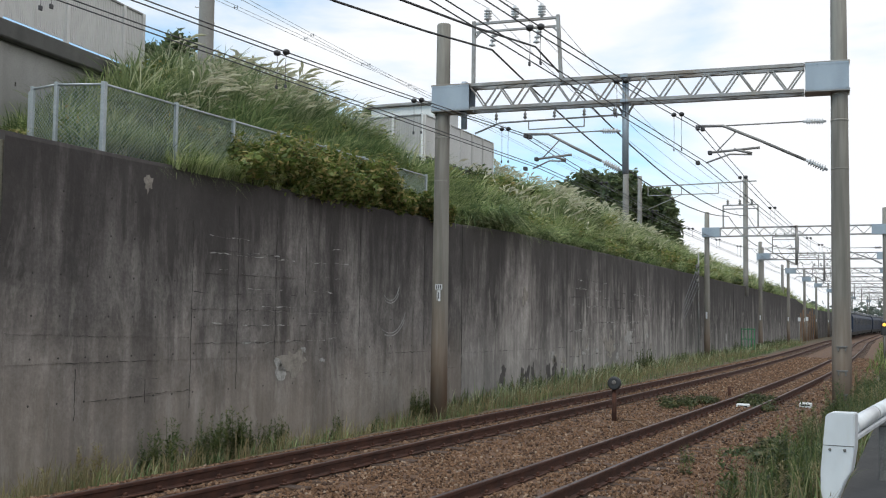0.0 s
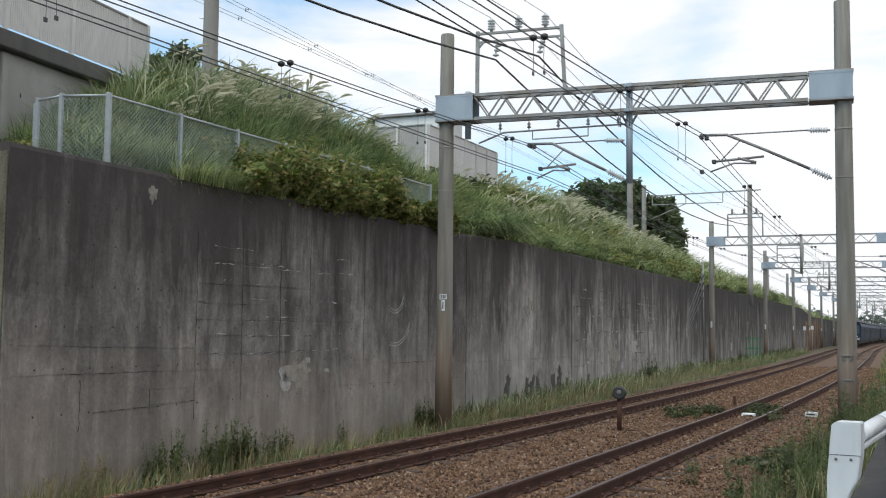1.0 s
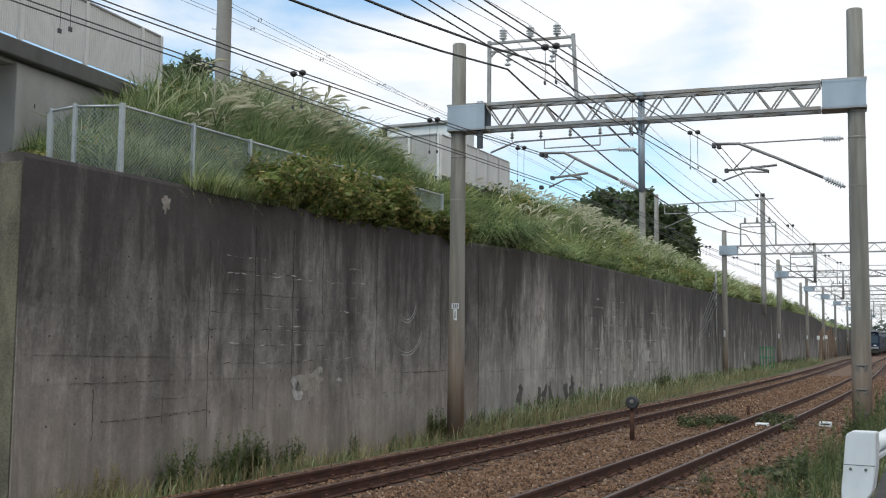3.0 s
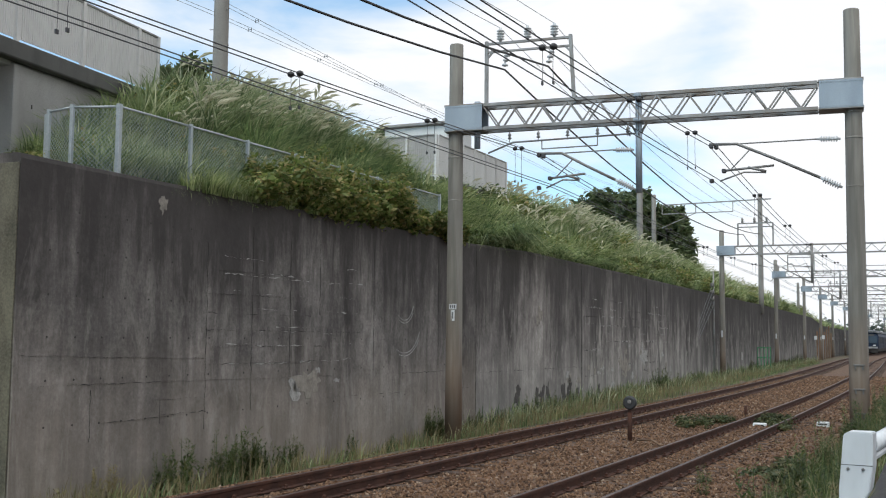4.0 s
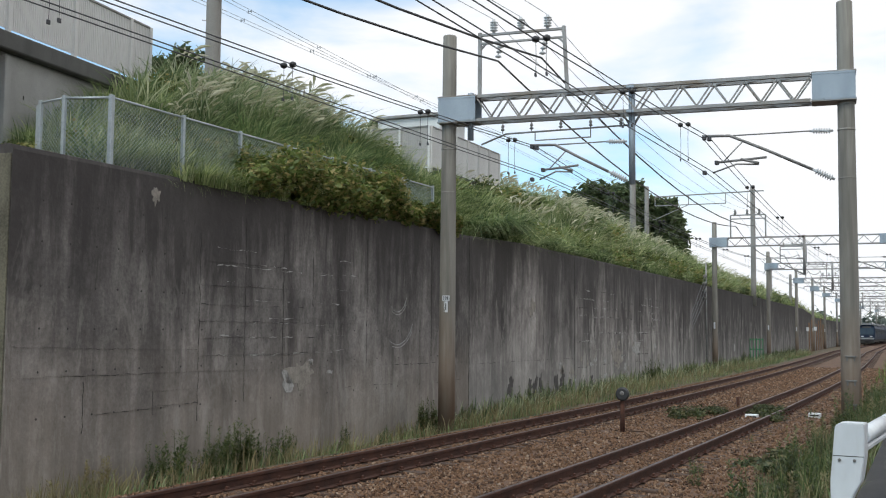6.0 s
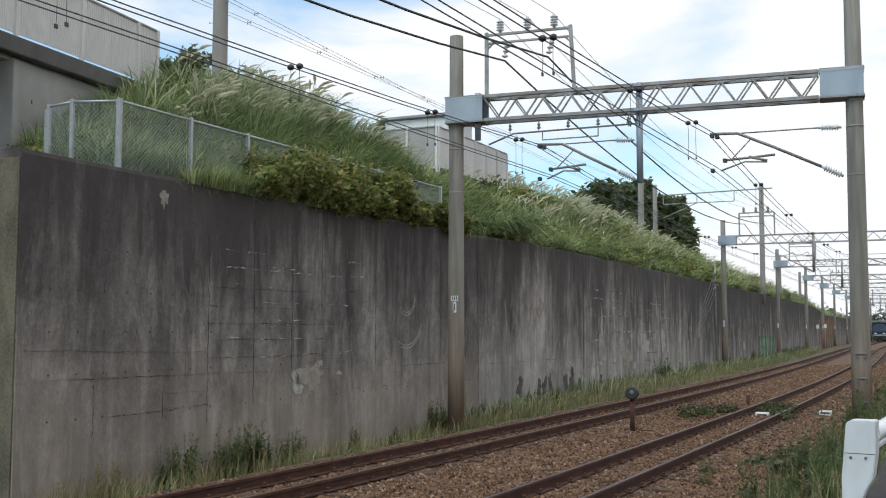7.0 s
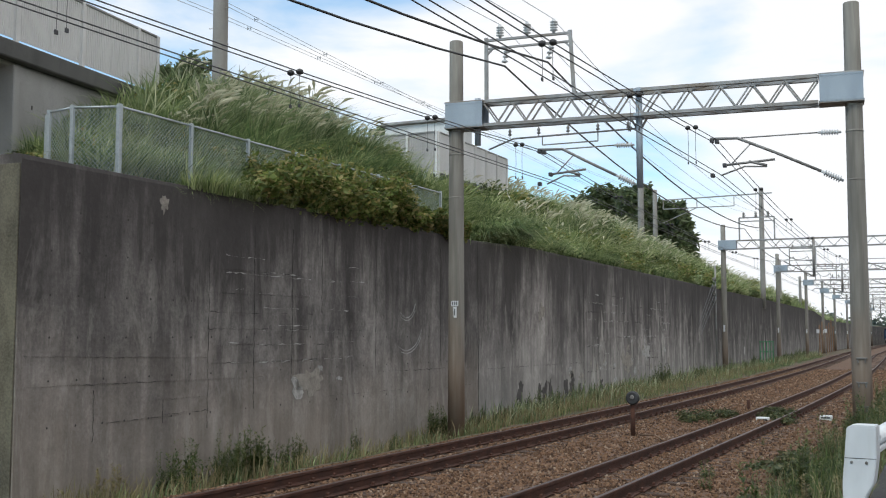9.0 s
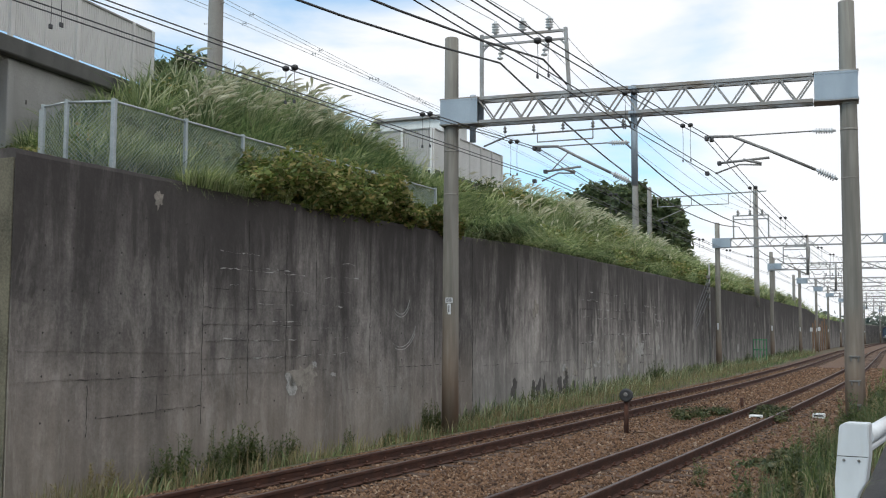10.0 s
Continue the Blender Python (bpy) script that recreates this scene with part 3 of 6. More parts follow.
def cantilever(x0, x1, z_top, z_low, z_con, parent, yo=0.0):
    """A hinged arm from the support at x0 to the wires at x1: stay, tube, insulators, register arm."""
    d = 1 if x1 > x0 else -1
    L = abs(x1 - x0)
    bm = bmesh.new()
    insulator_bm(bm, (x0 + d * 0.08, yo, z_top), (x0 + d * 0.62, yo, z_top + 0.02), 7, 0.075)
    part("arm_insulator", bm, M_INSUL, parent, "ribbed grey porcelain insulator")
    bm = bmesh.new()
    insulator_bm(bm, (x0 + d * 0.06, yo, z_low), (x0 + d * 0.56, yo, z_low + 0.26), 7, 0.085)
    part("arm_insulator", bm, M_INSUL, parent, "ribbed grey porcelain insulator")
    bm = bmesh.new()
    tube(bm, [(x0 + d * 0.62, yo, z_top + 0.02), (x0 + d * (L - 0.7), yo, z_top)], 0.018, 6)
    tube(bm, [(x0 + d * 0.56, yo, z_low + 0.26), (x0 + d * (L * 0.52), yo, z_low + (z_top - z_low) * 0.66), (x0 + d * (L - 0.62), yo, z_top), (x0 + d * (L + 0.05), yo, z_top + 0.02)], 0.036, 8)
    tube(bm, [(x0 + d * (L - 0.95), yo, z_top - 0.14), (x0 + d * (L - 0.45), yo, z_con + 0.26)], 0.016, 6)
    tube(bm, [(x0 + d * (L * 0.52), yo, z_con + 0.34), (x0 + d * (L - 0.35), yo, z_con + 0.26)], 0.03, 8)
    tube(bm, [(x0 + d * (L * 0.58), yo, z_con + 0.17), (x0 + d * (L * 0.75), yo, z_con + 0.2), (x0 + d * (L - 0.2), yo, z_con)], 0.022, 6)
    tube(bm, [(x0 + d * (L * 0.72), yo, z_con + 0.32), (x0 + d * (L * 0.58), yo, z_con + 0.2)], 0.035, 6)
    part("support_arm", bm, M_ARM, parent, "bent steel tube arm")
    for xx, zz in ((x1, z_top - 0.02), (x1 - d * 0.12, z_top - 0.05), (x1 - d * 0.3, z_con + 0.26), (x1, z_con + 0.02)):
        bm = bmesh.new()
        box(bm, (xx - 0.05, yo - 0.07, zz - 0.06), (xx + 0.05, yo + 0.07, zz + 0.04), 0.015)
        part("wire_clamp", bm, M_WIRE, parent)


def gantry(y, xl, xr, htop, z0, z1, bays, label, turn=0.0, r=0.2, frame_on=True, arms=True, right=True):
    """A portal over both tracks: two concrete poles, lattice beam, feeder frame, drop posts and arms. Built about its own base; x is across."""
    g = thing("catenary_gantry", label, "railway gantry", Matrix.Translation((0, y, 0)) @ Matrix.Rotation(turn, 4, "Z"), group="gantries over the line")
    for x in (xl, xr) if right else (xl,):
        part("pole", pole_bm(htop, r + 0.02, r - 0.025), M_POLE, g, "tapered spun concrete pole with rain stains", Matrix.Translation((x, 0, 0)))
        pole_fittings(x, g, (z0 - 0.1, 5.8, 6.98, 5.0, 2.55), r)
    end_plate(xl - 0.22, xl + 0.84, z0 - 0.02, z1 + 0.02, g)
    if right:
        end_plate(xr - 0.77, xr + 0.22, z0 - 0.02, z1 + 0.02, g)
    truss(xl + 0.86, xr - 0.8, z0, z1, g, bays)
    mid = xl + 5.0
    for x, zb, zt in ((mid, 5.85, z1 + 0.1), (xl + 0.62, z0 - 0.5, z1 + 0.15)):
        bm = bmesh.new()
        tube(bm, [(x, 0.0, zb), (x, 0.0, zt)], 0.085, 12)
        box(bm, (x - 0.10, -0.28, z0 - 0.05), (x + 0.10, 0.28, z0 + 0.03), 0.01)
        box(bm, (x - 0.10, -0.28, z1 - 0.05), (x + 0.10, 0.28, z1 + 0.03), 0.01)
        part("drop_post", bm, M_PLATE, g, "bluish steel drop post")
    bm = bmesh.new()
    bar(bm, (mid - 0.22, 0, z0 - 0.04), (mid, 0, z0 - 0.42), 0.05)
    bar(bm, (mid + 0.22, 0, z0 - 0.04), (mid, 0, z0 - 0.42), 0.05)
    part("gusset", bm, M_DARKSTEEL, g)
    # light rod hung under the beam on small insulators
    bm = bmesh.new()
    zr = z0 - 0.36
    tube(bm, [(xl + 0.9, 0.1, z0 - 0.62), (xl + 1.6, 0.1, zr), (mid - 0.1, 0.1, zr + 0.06)], 0.025, 6)
    for i in range(5):
        x = xl + 1.5 + i * 0.8
        tube(bm, [(x, 0.1, z0 - 0.03), (x, 0.1, zr)], 0.012, 5)
        lathe(bm, [(0.02, z0 - 0.28), (0.06, z0 - 0.25), (0.02, z0 - 0.2), (0.05, z0 - 0.17), (0.02, z0 - 0.1)], 8, Matrix.Translation((x, 0.1, 0)))
    bar(bm, (xl + 2.4, 0.1, zr - 0.22), (xl + 3.9, 0.1, zr - 0.2), 0.03)
    bar(bm, (xl + 2.4, 0.1, zr - 0.22), (xl + 2.4, 0.1, zr), 0.025)
    bar(bm, (xl + 3.9, 0.1, zr - 0.2), (xl + 3.9, 0.1, zr), 0.025)
    part("hanger_rod", bm, M_STEEL, g)
    if arms:
        cantilever(mid - 0.05, mid - 2.65, 6.97, 5.94, 6.06, g)
        cantilever(xr - 0.22, xr - 3.35, 6.98, 5.79, 6.06, g)
    if frame_on:
        bm = bmesh.new()
        xa, xb = xl + 0.9, xl + 3.2
        bar(bm, (xa - 0.03, 0, z1), (xa - 0.03, 0, 10.15), 0.09)
        bar(bm, (xb + 0.1, 0, z1), (xb, 0, 10.15), 0.09)
        bar(bm, (xa - 0.06, 0, 10.08), (xb + 0.05, 0, 10.08), 0.08, 0.06)
        bar(bm, (xa, 0, 9.85), (xb, 0, 9.85), 0.07, 0.05)
        bar(bm, (xa, 0, 9.7), (xa + 0.16, 0, 9.86), 0.05)
        bar(bm, (xb, 0, 9.7), (xb - 0.16, 0, 9.86), 0.05)
        part("feeder_frame", bm, M_STEEL, g, "angle-steel feeder frame standing on the beam")
        for x in (xl + 1.26, xl + 2.02, xl + 2.76):
            bm = bmesh.new()
            insulator_bm(bm, (x, 0, 10.12), (x, 0, 10.50), 4, 0.11)
            part("pin_insulator", bm, M_INSUL, g, "grey ribbed pin insulator")
        for x in (xl + 1.45, xl + 2.68):
            bm = bmesh.new()
            for k in range(3):
                z = 9.74 - k * 0.13
                lathe(bm, [(0.02, z - 0.06), (0.09, z - 0.03), (0.08, z), (0.025, z + 0.03), (0.02, z + 0.07)], 10, Matrix.Translation((x - 0.03 * k, 0, 0)))
            part("suspension_insulator", bm, M_INSUL, g)
    return g


GY, GT = 26.80, math.atan(0.085)
gantry_near = gantry(GY + 0.6, -11.96, -1.79, 10.12, 7.71, 8.35, 11, "grey steel lattice gantry on two concrete poles over the tracks", GT, 0.21)
number_plate(-11.93, -0.205, 2.72, gantry_near)


def far_gantry(y, xl, xr, z0, z1, htop, feeder, bays=10):
    """A portal further along: the same kind in fewer pieces."""
    g = thing("catenary_gantry", "distant grey lattice gantry spanning the curving tracks", "railway gantry", Matrix.Translation((0, y, 0)), group="gantries over the line")
    for x in (xl, xr):
        part("pole", pole_bm(htop, 0.2, 0.16), M_POLE, g, "", Matrix.Translation((x, 0, 0)))
    for xa, xb in ((xl - 0.3, xl + 0.9), (xr - 0.8, xr + 0.25)):
        bm = bmesh.new()
        box(bm, (xa, -0.26, z0), (xb, 0.26, z1), 0.01)
        part("end_plate", bm, M_PLATE, g, "bluish galvanised plate")
    xa, xb = xl + 0.9, xr - 0.8
    for z in (z0 + 0.04, z1 - 0.04):
        bm = bmesh.new()
        box(bm, (xa, -0.05, z - 0.05), (xb, 0.05, z + 0.05), 0.008)
        part("chord", bm, M_STEEL, g)
    st = (xb - xa) / bays
    for i in range(bays):
        x = xa + i * st
        bm = bmesh.new()
        bar(bm, (x, 0, z1 - 0.08), (x + st / 2, 0, z0 + 0.08), 0.06, 0.04)
        bar(bm, (x + st / 2, 0, z0 + 0.08), (x + st, 0, z1 - 0.08), 0.06, 0.04)
        part("lattice_bar", bm, M_STEEL, g)
    mid = (xl + xr) / 2 + 0.2
    bm = bmesh.new()
    tube(bm, [(mid, 0, 5.9), (mid, 0, z1 + 0.05)], 0.09, 8)
    part("drop_post", bm, M_STEEL, g)
    for x0, x1 in ((mid - 0.05, mid - 2.6), (xr - 0.2, xr - 3.4)):
        bm = bmesh.new()
        d = -1
        insulator_bm(bm, (x0, 0, 7.0), (x0 - 0.5, 0, 7.0), 5, 0.08)
        insulator_bm(bm, (x0, 0, 5.95), (x0 - 0.5, 0, 6.2), 5, 0.08)
        tube(bm, [(x0 - 0.5, 0, 7.0), (x1, 0, 7.0)], 0.02, 5)
        tube(bm, [(x0 - 0.5, 0, 6.2), (x1 + 0.7, 0, 6.98)], 0.04, 6)
        tube(bm, [(x0 - 1.2, 0, 6.35), (x1 + 0.2, 0, 6.3), (x1, 0, 6.08)], 0.03, 5)
        part("support_arm", bm, M_ARM, g)
    if feeder:
        bm = bmesh.new()
        a, b = xl + 1.1, xl + 3.4
        bar(bm, (a, 0, z1), (a, 0, 10.0), 0.09)
        bar(bm, (b, 0, z1), (b, 0, 10.0), 0.09)
        bar(bm, (a, 0, 10.0), (b, 0, 10.0), 0.08)
        bar(bm, (a, 0, 9.75), (b, 0, 9.75), 0.07)
        for x in (a + 0.3, a + 1.1, a + 1.9):
            lathe(bm, [(0.03, 10.0), (0.10, 10.1), (0.05, 10.2), (0.10, 10.25), (0.03, 10.4)], 8, Matrix.Translation((x, 0, 0)))
        part("feeder_frame", bm, M_STEEL, g)
    bm = bmesh.new()
    box(bm, (xl - 0.06, -0.22, 2.3), (xl + 0.06, -0.205, 2.75), 0.003)
    part("pole_plate", bm, M_WHITE, g, "small white pole plate")
    return g


FAR = [(74.0, -13.44, -2.15), (102.6, -13.75, -2.9), (131.0, -14.4, -3.6), (156.0, -15.0, -4.2), (182.0, -15.7, -4.6), (210.0, -16.0, -4.9), (240.0, -16.0, -4.8), (272.0, -15.4, -4.2), (306.0, -13.5, -2.0),
       (342.0, -10.0, 2.0), (380.0, -5.0, 7.0), (425.0, 3.5, 16.0), (470.0, 14.0, 27.0)]
for i, (y, a, b) in enumerate(FAR):
    far_gantry(y, a, b, 7.85, 8.5, 9.55, i < 6)


# ---- overhead wires ----
def sagged(a, b, sag, n=12):
    a, b = Vector(a), Vector(b)
    return [a.lerp(b, i / n) - Vector((0, 0, sag * 4 * (i / n) * (1 - i / n))) for i in range(n + 1)]


def wire(name, label, spans, r, mat, n=5):
    """One long wire through its supports; a sag for each span."""
    pts = []
    for a, b, s in spans:
        pts += sagged(a, b, s)[:-1]
    pts.append(Vector(spans[-1][1]))
    bm = bmesh.new()
    tube(bm, pts, r, n)
    return tagged(new(name, mesh_of(name, bm, mat)), label, "overhead wire", group="overhead wires")


def chain(pts, sags):
    return [(a, b, s) for (a, b), s in zip(zip(pts, pts[1:]), sags)]


def support_line(dx_near, z_near, back, dx_far, z):
    """Points on the supports of one wire, from behind the camera to far away; dx_far from each far gantry's left pole."""
    return [back, (-11.96 + dx_near, 26.4 + dx_near * 0.085, z_near)] + [(a + dx_far, y, z) for y, a, b in FAR]


ns = len(FAR)
for sx in (-0.09, 0.09):
    # catenary over both tracks, messenger and contact in pairs
    wire("messenger_wire", "dark twin messenger wire over the far track", chain(support_line(2.36 + sx, 6.97, (-10.75 + sx, -20, 6.9), 3.1 + sx, 7.0), [0.55] * (ns + 1)), 0.011, M_WIRE)
    wire("contact_wire", "dark twin contact wire over the far track", chain(support_line(2.86 + sx, 6.06, (-10.2 + sx, -20, 5.75), 3.2 + sx, 6.08), [0.06] * (ns + 1)), 0.010, M_WIRE)
    wire("messenger_wire", "dark twin messenger wire over the near track", chain(support_line(6.86 + sx, 6.98, (-6.2 + sx, -20, 6.9), 7.8 + sx, 7.0), [0.55] * (ns + 1)), 0.011, M_WIRE)
    wire("contact_wire", "dark twin contact wire over the near track", chain(support_line(6.98 + sx, 6.06, (-6.1 + sx, -20, 5.9), 7.8 + sx, 6.08), [0.06] * (ns + 1)), 0.010, M_WIRE)
for dx, back, far_dx in ((1.42, (-11.6, -22, 9.2), 1.45), (2.62, (-10.4, -22, 9.2), 2.7)):
    wire("feeder_cable", "thick black feeder cable hung below the frame", chain(support_line(dx, 9.34, back, far_dx, 9.25), [1.6, 1.12] + [1.0] * (ns - 1)), 0.026, M_BLACK, 6)
for dx in (1.26, 2.02, 2.76):
    wire("feeder_wire", "thin grey aluminium wire on pin insulators", chain(support_line(dx, 10.52, (-12.0 + dx, -22, 10.6), dx + 0.1, 10.4), [0.9] * (ns + 1)), 0.008, M_THINWIRE)


def dropper(x, y, z0, z1):
    """A hanger between messenger and contact wire, with black clamp balls."""
    d = thing("wire_dropper", "thin hanger wire with a black round clamp", "wire hanger", Matrix.Translation((x, y, 0)), group="wire hangers")
    for sx in (-0.09, 0.09):
        bm = bmesh.new()
        lathe(bm, [(0.02, z0 - 0.05), (0.055, z0 - 0.03), (0.062, z0), (0.055, z0 + 0.03), (0.02, z0 + 0.05)], 10, Matrix.Translation((sx, 0, 0)))
        part("clamp", bm, M_BLACK, d)
        bm = bmesh.new()
        tube(bm, [(sx, 0, z0), (sx * 0.9, 0, (z0 + z1) / 2), (sx, 0, z1)], 0.005, 4)
        part("hanger", bm, M_WIRE, d)
        bm = bmesh.new()
        box(bm, (sx - 0.012, -0.03, z1 - 0.01), (sx + 0.012, 0.03, z1 + 0.05), 0.005)
        part("clip", bm, M_WIRE, d)


def span_z(z_near, z_back, sag, y):
    f = (26.6 - y) / 46.6
    return z_near + (z_back - z_near) * f - sag * 4 * f * (1 - f)


for y in (25.2, 20.3, 15.2, 10.0):
    f = (26.6 - y) / 46.6
    dropper(-9.6 - 1.15 * f, y, span_z(6.97, 6.9, 0.55, y), span_z(6.06, 5.75, 0.06, y))
for y in (24.7, 15.3, 20.0):
    f = (26.9 - y) / 46.9
    dropper(-5.1 - 1.1 * f, y, span_z(6.98, 6.9, 0.55, y), span_z(6.06, 5.9, 0.06, y))
for k in range(1, 6):
    f = k / 6
    y = 26.8 + f * 47.2
    dz = 0.55 * 4 * f * (1 - f)
    dropper(-9.6 + f * (-10.2 + 9.6), y, 6.98 - dz, 6.05)
    dropper(-5.1 + f * (-5.5 + 5.1), y, 6.98 - dz, 6.05)

# thin lines on the hillside poles
for x, z0, z1, z2 in ((-19.32, 10.9, 11.55, 12.3), (-19.20, 10.95, 11.60, 12.35), (-19.06, 12.8, 11.85, 10.9), (-18.94, 12.85, 11.90, 10.95)):
    wire("distribution_line", "thin grey line along the hilltop poles", [((x, -20, z0), (x, 25.5, z1), 0.1), ((x, 25.5, z1), (x - 0.2, 73, z2), 0.12), ((x - 0.2, 73, z2), (x - 2.4, 90, z2 + 0.6), 0.1)], 0.007, M_THINWIRE)
for k in range(5):
    y = 27.0 + 4.1 * k
    f = (y - 25.5) / 47.5
    for xa, z1, z2 in ((-19.26, 11.575, 12.325), (-19.0, 11.875, 10.925)):
        bm = bmesh.new()
        zz = z1 + (z2 - z1) * f - 0.48 * f * (1 - f)
        for dx in (-0.06, 0.06):
            box(bm, (xa + dx - 0.007, y - 0.012, zz - 0.06), (xa + dx + 0.007, y + 0.012, zz + 0.05), 0.002)
        box(bm, (xa - 0.06, y - 0.008, zz - 0.008), (xa + 0.06, y + 0.008, zz + 0.008))
        tagged(new("line_spacer", mesh_of("line_spacer", bm, M_THINWIRE)), "small grey spacer clipped on a line pair", "wire spacer", "line spacers")


def hill_pole(x, y, z0, h, r, label):
    p = thing("utility_pole", label, "utility pole", Matrix.Translation((x, y, z0)), group="poles on the hill")
    part("shaft", pole_bm(h, r + 0.03, r), M_HILLPOLE, p)
    for k in range(8):
        bm = bmesh.new()
        z = 1.2 + k * 0.55
        s = 1 if k % 2 else -1
        tube(bm, [(s * (r - 0.02), -0.05, z), (s * (r + 0.14), -0.08, z), (s * (r + 0.14), -0.08, z + 0.03)], 0.011, 5)
        part("step_bolt", bm, M_STEEL, p)
    return p


hill_pole(-18.85, 25.0, 7.6, 8.0, 0.20, "thick weathered concrete utility pole among the grass")
hill_pole(-18.9, 73.2, 7.0, 6.6, 0.20, "concrete pole standing in the tall grass")
hill_pole(-21.6, 88.3, 7.0, 7.2, 0.18, "slim concrete pole before the dark tree")
hill_pole(-14.27, 97.2, 5.0, 10.08, 0.20, "tall concrete pole rising behind the wall")
hill_pole(-15.6, 118.0, 4.8, 5.2, 0.16, "short concrete pole behind the wall top")
hill_pole(-16.2, 141.0, 4.8, 4.6, 0.16, "short concrete pole behind the wall top")
# light lattice cross-arm from the hill pole over the line
arm = thing("cross_arm", "light steel lattice arm reaching over the line", "pole arm", Matrix.Translation((-18.3, 88.3, 13.3)))
bm = bmesh.new()
bar(bm, (-2.6, 0, 0), (6.2, 0, 0.15), 0.09)
part("upper_bar", bm, M_STEEL, arm)
bm = bmesh.new()
bar(bm, (-2.6, 0, -0.75), (3.2, 0, -0.75), 0.07)
bar(bm, (-2.6, 0, -0.02), (-2.6, 0, -0.75), 0.06)
bar(bm, (0.2, 0, 0.02), (0.2, 0, -0.75), 0.06)
bar(bm, (3.2, 0, 0.02), (3.2, 0, -0.75), 0.06)
part("lower_bar", bm, M_STEEL, arm)
bm = bmesh.new()
bar(bm, (-2.6, 0, -1.9), (0.2, 0, -0.75), 0.06)
part("brace", bm, M_STEEL, arm)


# ---- elevated roadway, barriers, abutment ----
def ribbed_panel(w, h, pitch=0.16, depth=0.014):
    """A corrugated sheet in the x-z plane, w wide and h high, with real thickness."""
    bm = bmesh.new()
    pts = []
    x = 0.0
    while x < w - 1e-6:
        for dx, dy in ((0.0, 0.0), (0.42, 0.0), (0.5, depth), (0.92, depth)):
            if x + dx * pitch <= w:
                pts.append((x + dx * pitch, dy))
        x += pitch
    pts.append((w, 0.0))
    cols = [[bm.verts.new((a, b + o, z)) for o in (0, 0.02) for z in (0, h)] for a, b in pts]
    for u, v in zip(cols, cols[1:]):
        bm.faces.new((u[0], v[0], v[1], u[1]))
        bm.faces.new((u[2], u[3], v[3], v[2]))
        bm.faces.new((u[1], v[1], v[3], u[3]))
    bmesh.ops.recalc_face_normals(bm, faces=bm.faces)
    return bm


def barrier(name, origin, heading, n, w, h, label, pitch=0.075, end=0.0, sheet=None):
    """A screen of ribbed panels between posts, along heading (radians from +y, to the left positive)."""
    b = thing(name, label, "screen fence", Matrix.Translation(origin) @ Matrix.Rotation(math.pi / 2 + heading, 4, "Z"), group="roadside screens")
    marks = [i * w for i in range(n + 1)] + ([n * w + end] if end else [])
    for a, c in zip(marks, marks[1:]):
        halves = 2 if c - a > 1.8 else 1
        for q in range(halves):
            wide = (c - a - 0.06) / halves
            part("screen_panel", ribbed_panel(wide - 0.012, h, pitch), sheet or M_PANEL, b, "grey ribbed sheet panel", Matrix.Translation((a + 0.036 + q * wide, -0.03, 0)))
    for a in marks:
        bm = bmesh.new()
        box(bm, (a - 0.05, -0.09, -0.25), (a + 0.05, 0.02, h + 0.03), 0.008)
        part("post", bm, M_PANEL, b)
    bm = bmesh.new()
    box(bm, (0, -0.06, h - 0.01), (marks[-1], 0.05, h + 0.05), 0.01)
    part("top_rail", bm, M_STEEL, b)
    return b


HB = math.atan(0.115)
OB = Vector((-19.0, 15.0, 0))
DB = Vector((-math.sin(HB), math.cos(HB), 0))
base = OB + DB * -3.6
rail0 = base - DB * 5.5
barrier("screen_fence", (rail0.x, rail0.y, 8.92), HB, 7, 2.4, 1.56, "tall grey ribbed screen on the elevated road's edge", 0.075, 0.92)
road = thing("elevated_road", "elevated road deck on a pale concrete abutment", "road bridge", Matrix.Translation((base.x, base.y, 0)) @ Matrix.Rotation(math.pi / 2 + HB, 4, "Z"))
bm = bmesh.new()
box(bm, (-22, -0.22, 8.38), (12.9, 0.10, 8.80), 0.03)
part("fascia", bm, M_FASCIA, road, "dark grey concrete edge beam")
bm = bmesh.new()
box(bm, (-22, 0.12, 8.30), (12.9, 7.0, 8.76), 0.02)
part("deck", bm, M_ABUT, road)
bm = bmesh.new()
box(bm, (6.76, 0.06, 3.5), (12.8, 1.2, 8.36), 0.02)
part("abutment_wall", bm, M_ABUT, road, "pale stained concrete abutment wall")
bm = bmesh.new()
box(bm, (6.52, 0.0, 3.5), (6.74, 1.3, 8.34), 0.02)
part("abutment_edge", bm, M_ABUT, road)
bm = bmesh.new()
box(bm, (-22, 0.5, 3.5), (6.5, 0.9, 7.12), 0.02)
part("parapet_wall", bm, M_ABUT, road)
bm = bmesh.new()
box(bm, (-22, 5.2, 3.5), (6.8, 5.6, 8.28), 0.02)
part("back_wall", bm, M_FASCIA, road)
for k in range(10):
    bm = bmesh.new()
    x, z = (7.2, 7.9, 8.6, 9.3, 10.0)[k % 5], (7.4, 6.2)[k // 5]
    box(bm, (x, 0.052, z), (x + 0.04, 0.057, z + 0.10))
    part("tie_hole", bm, M_SEAM, road)

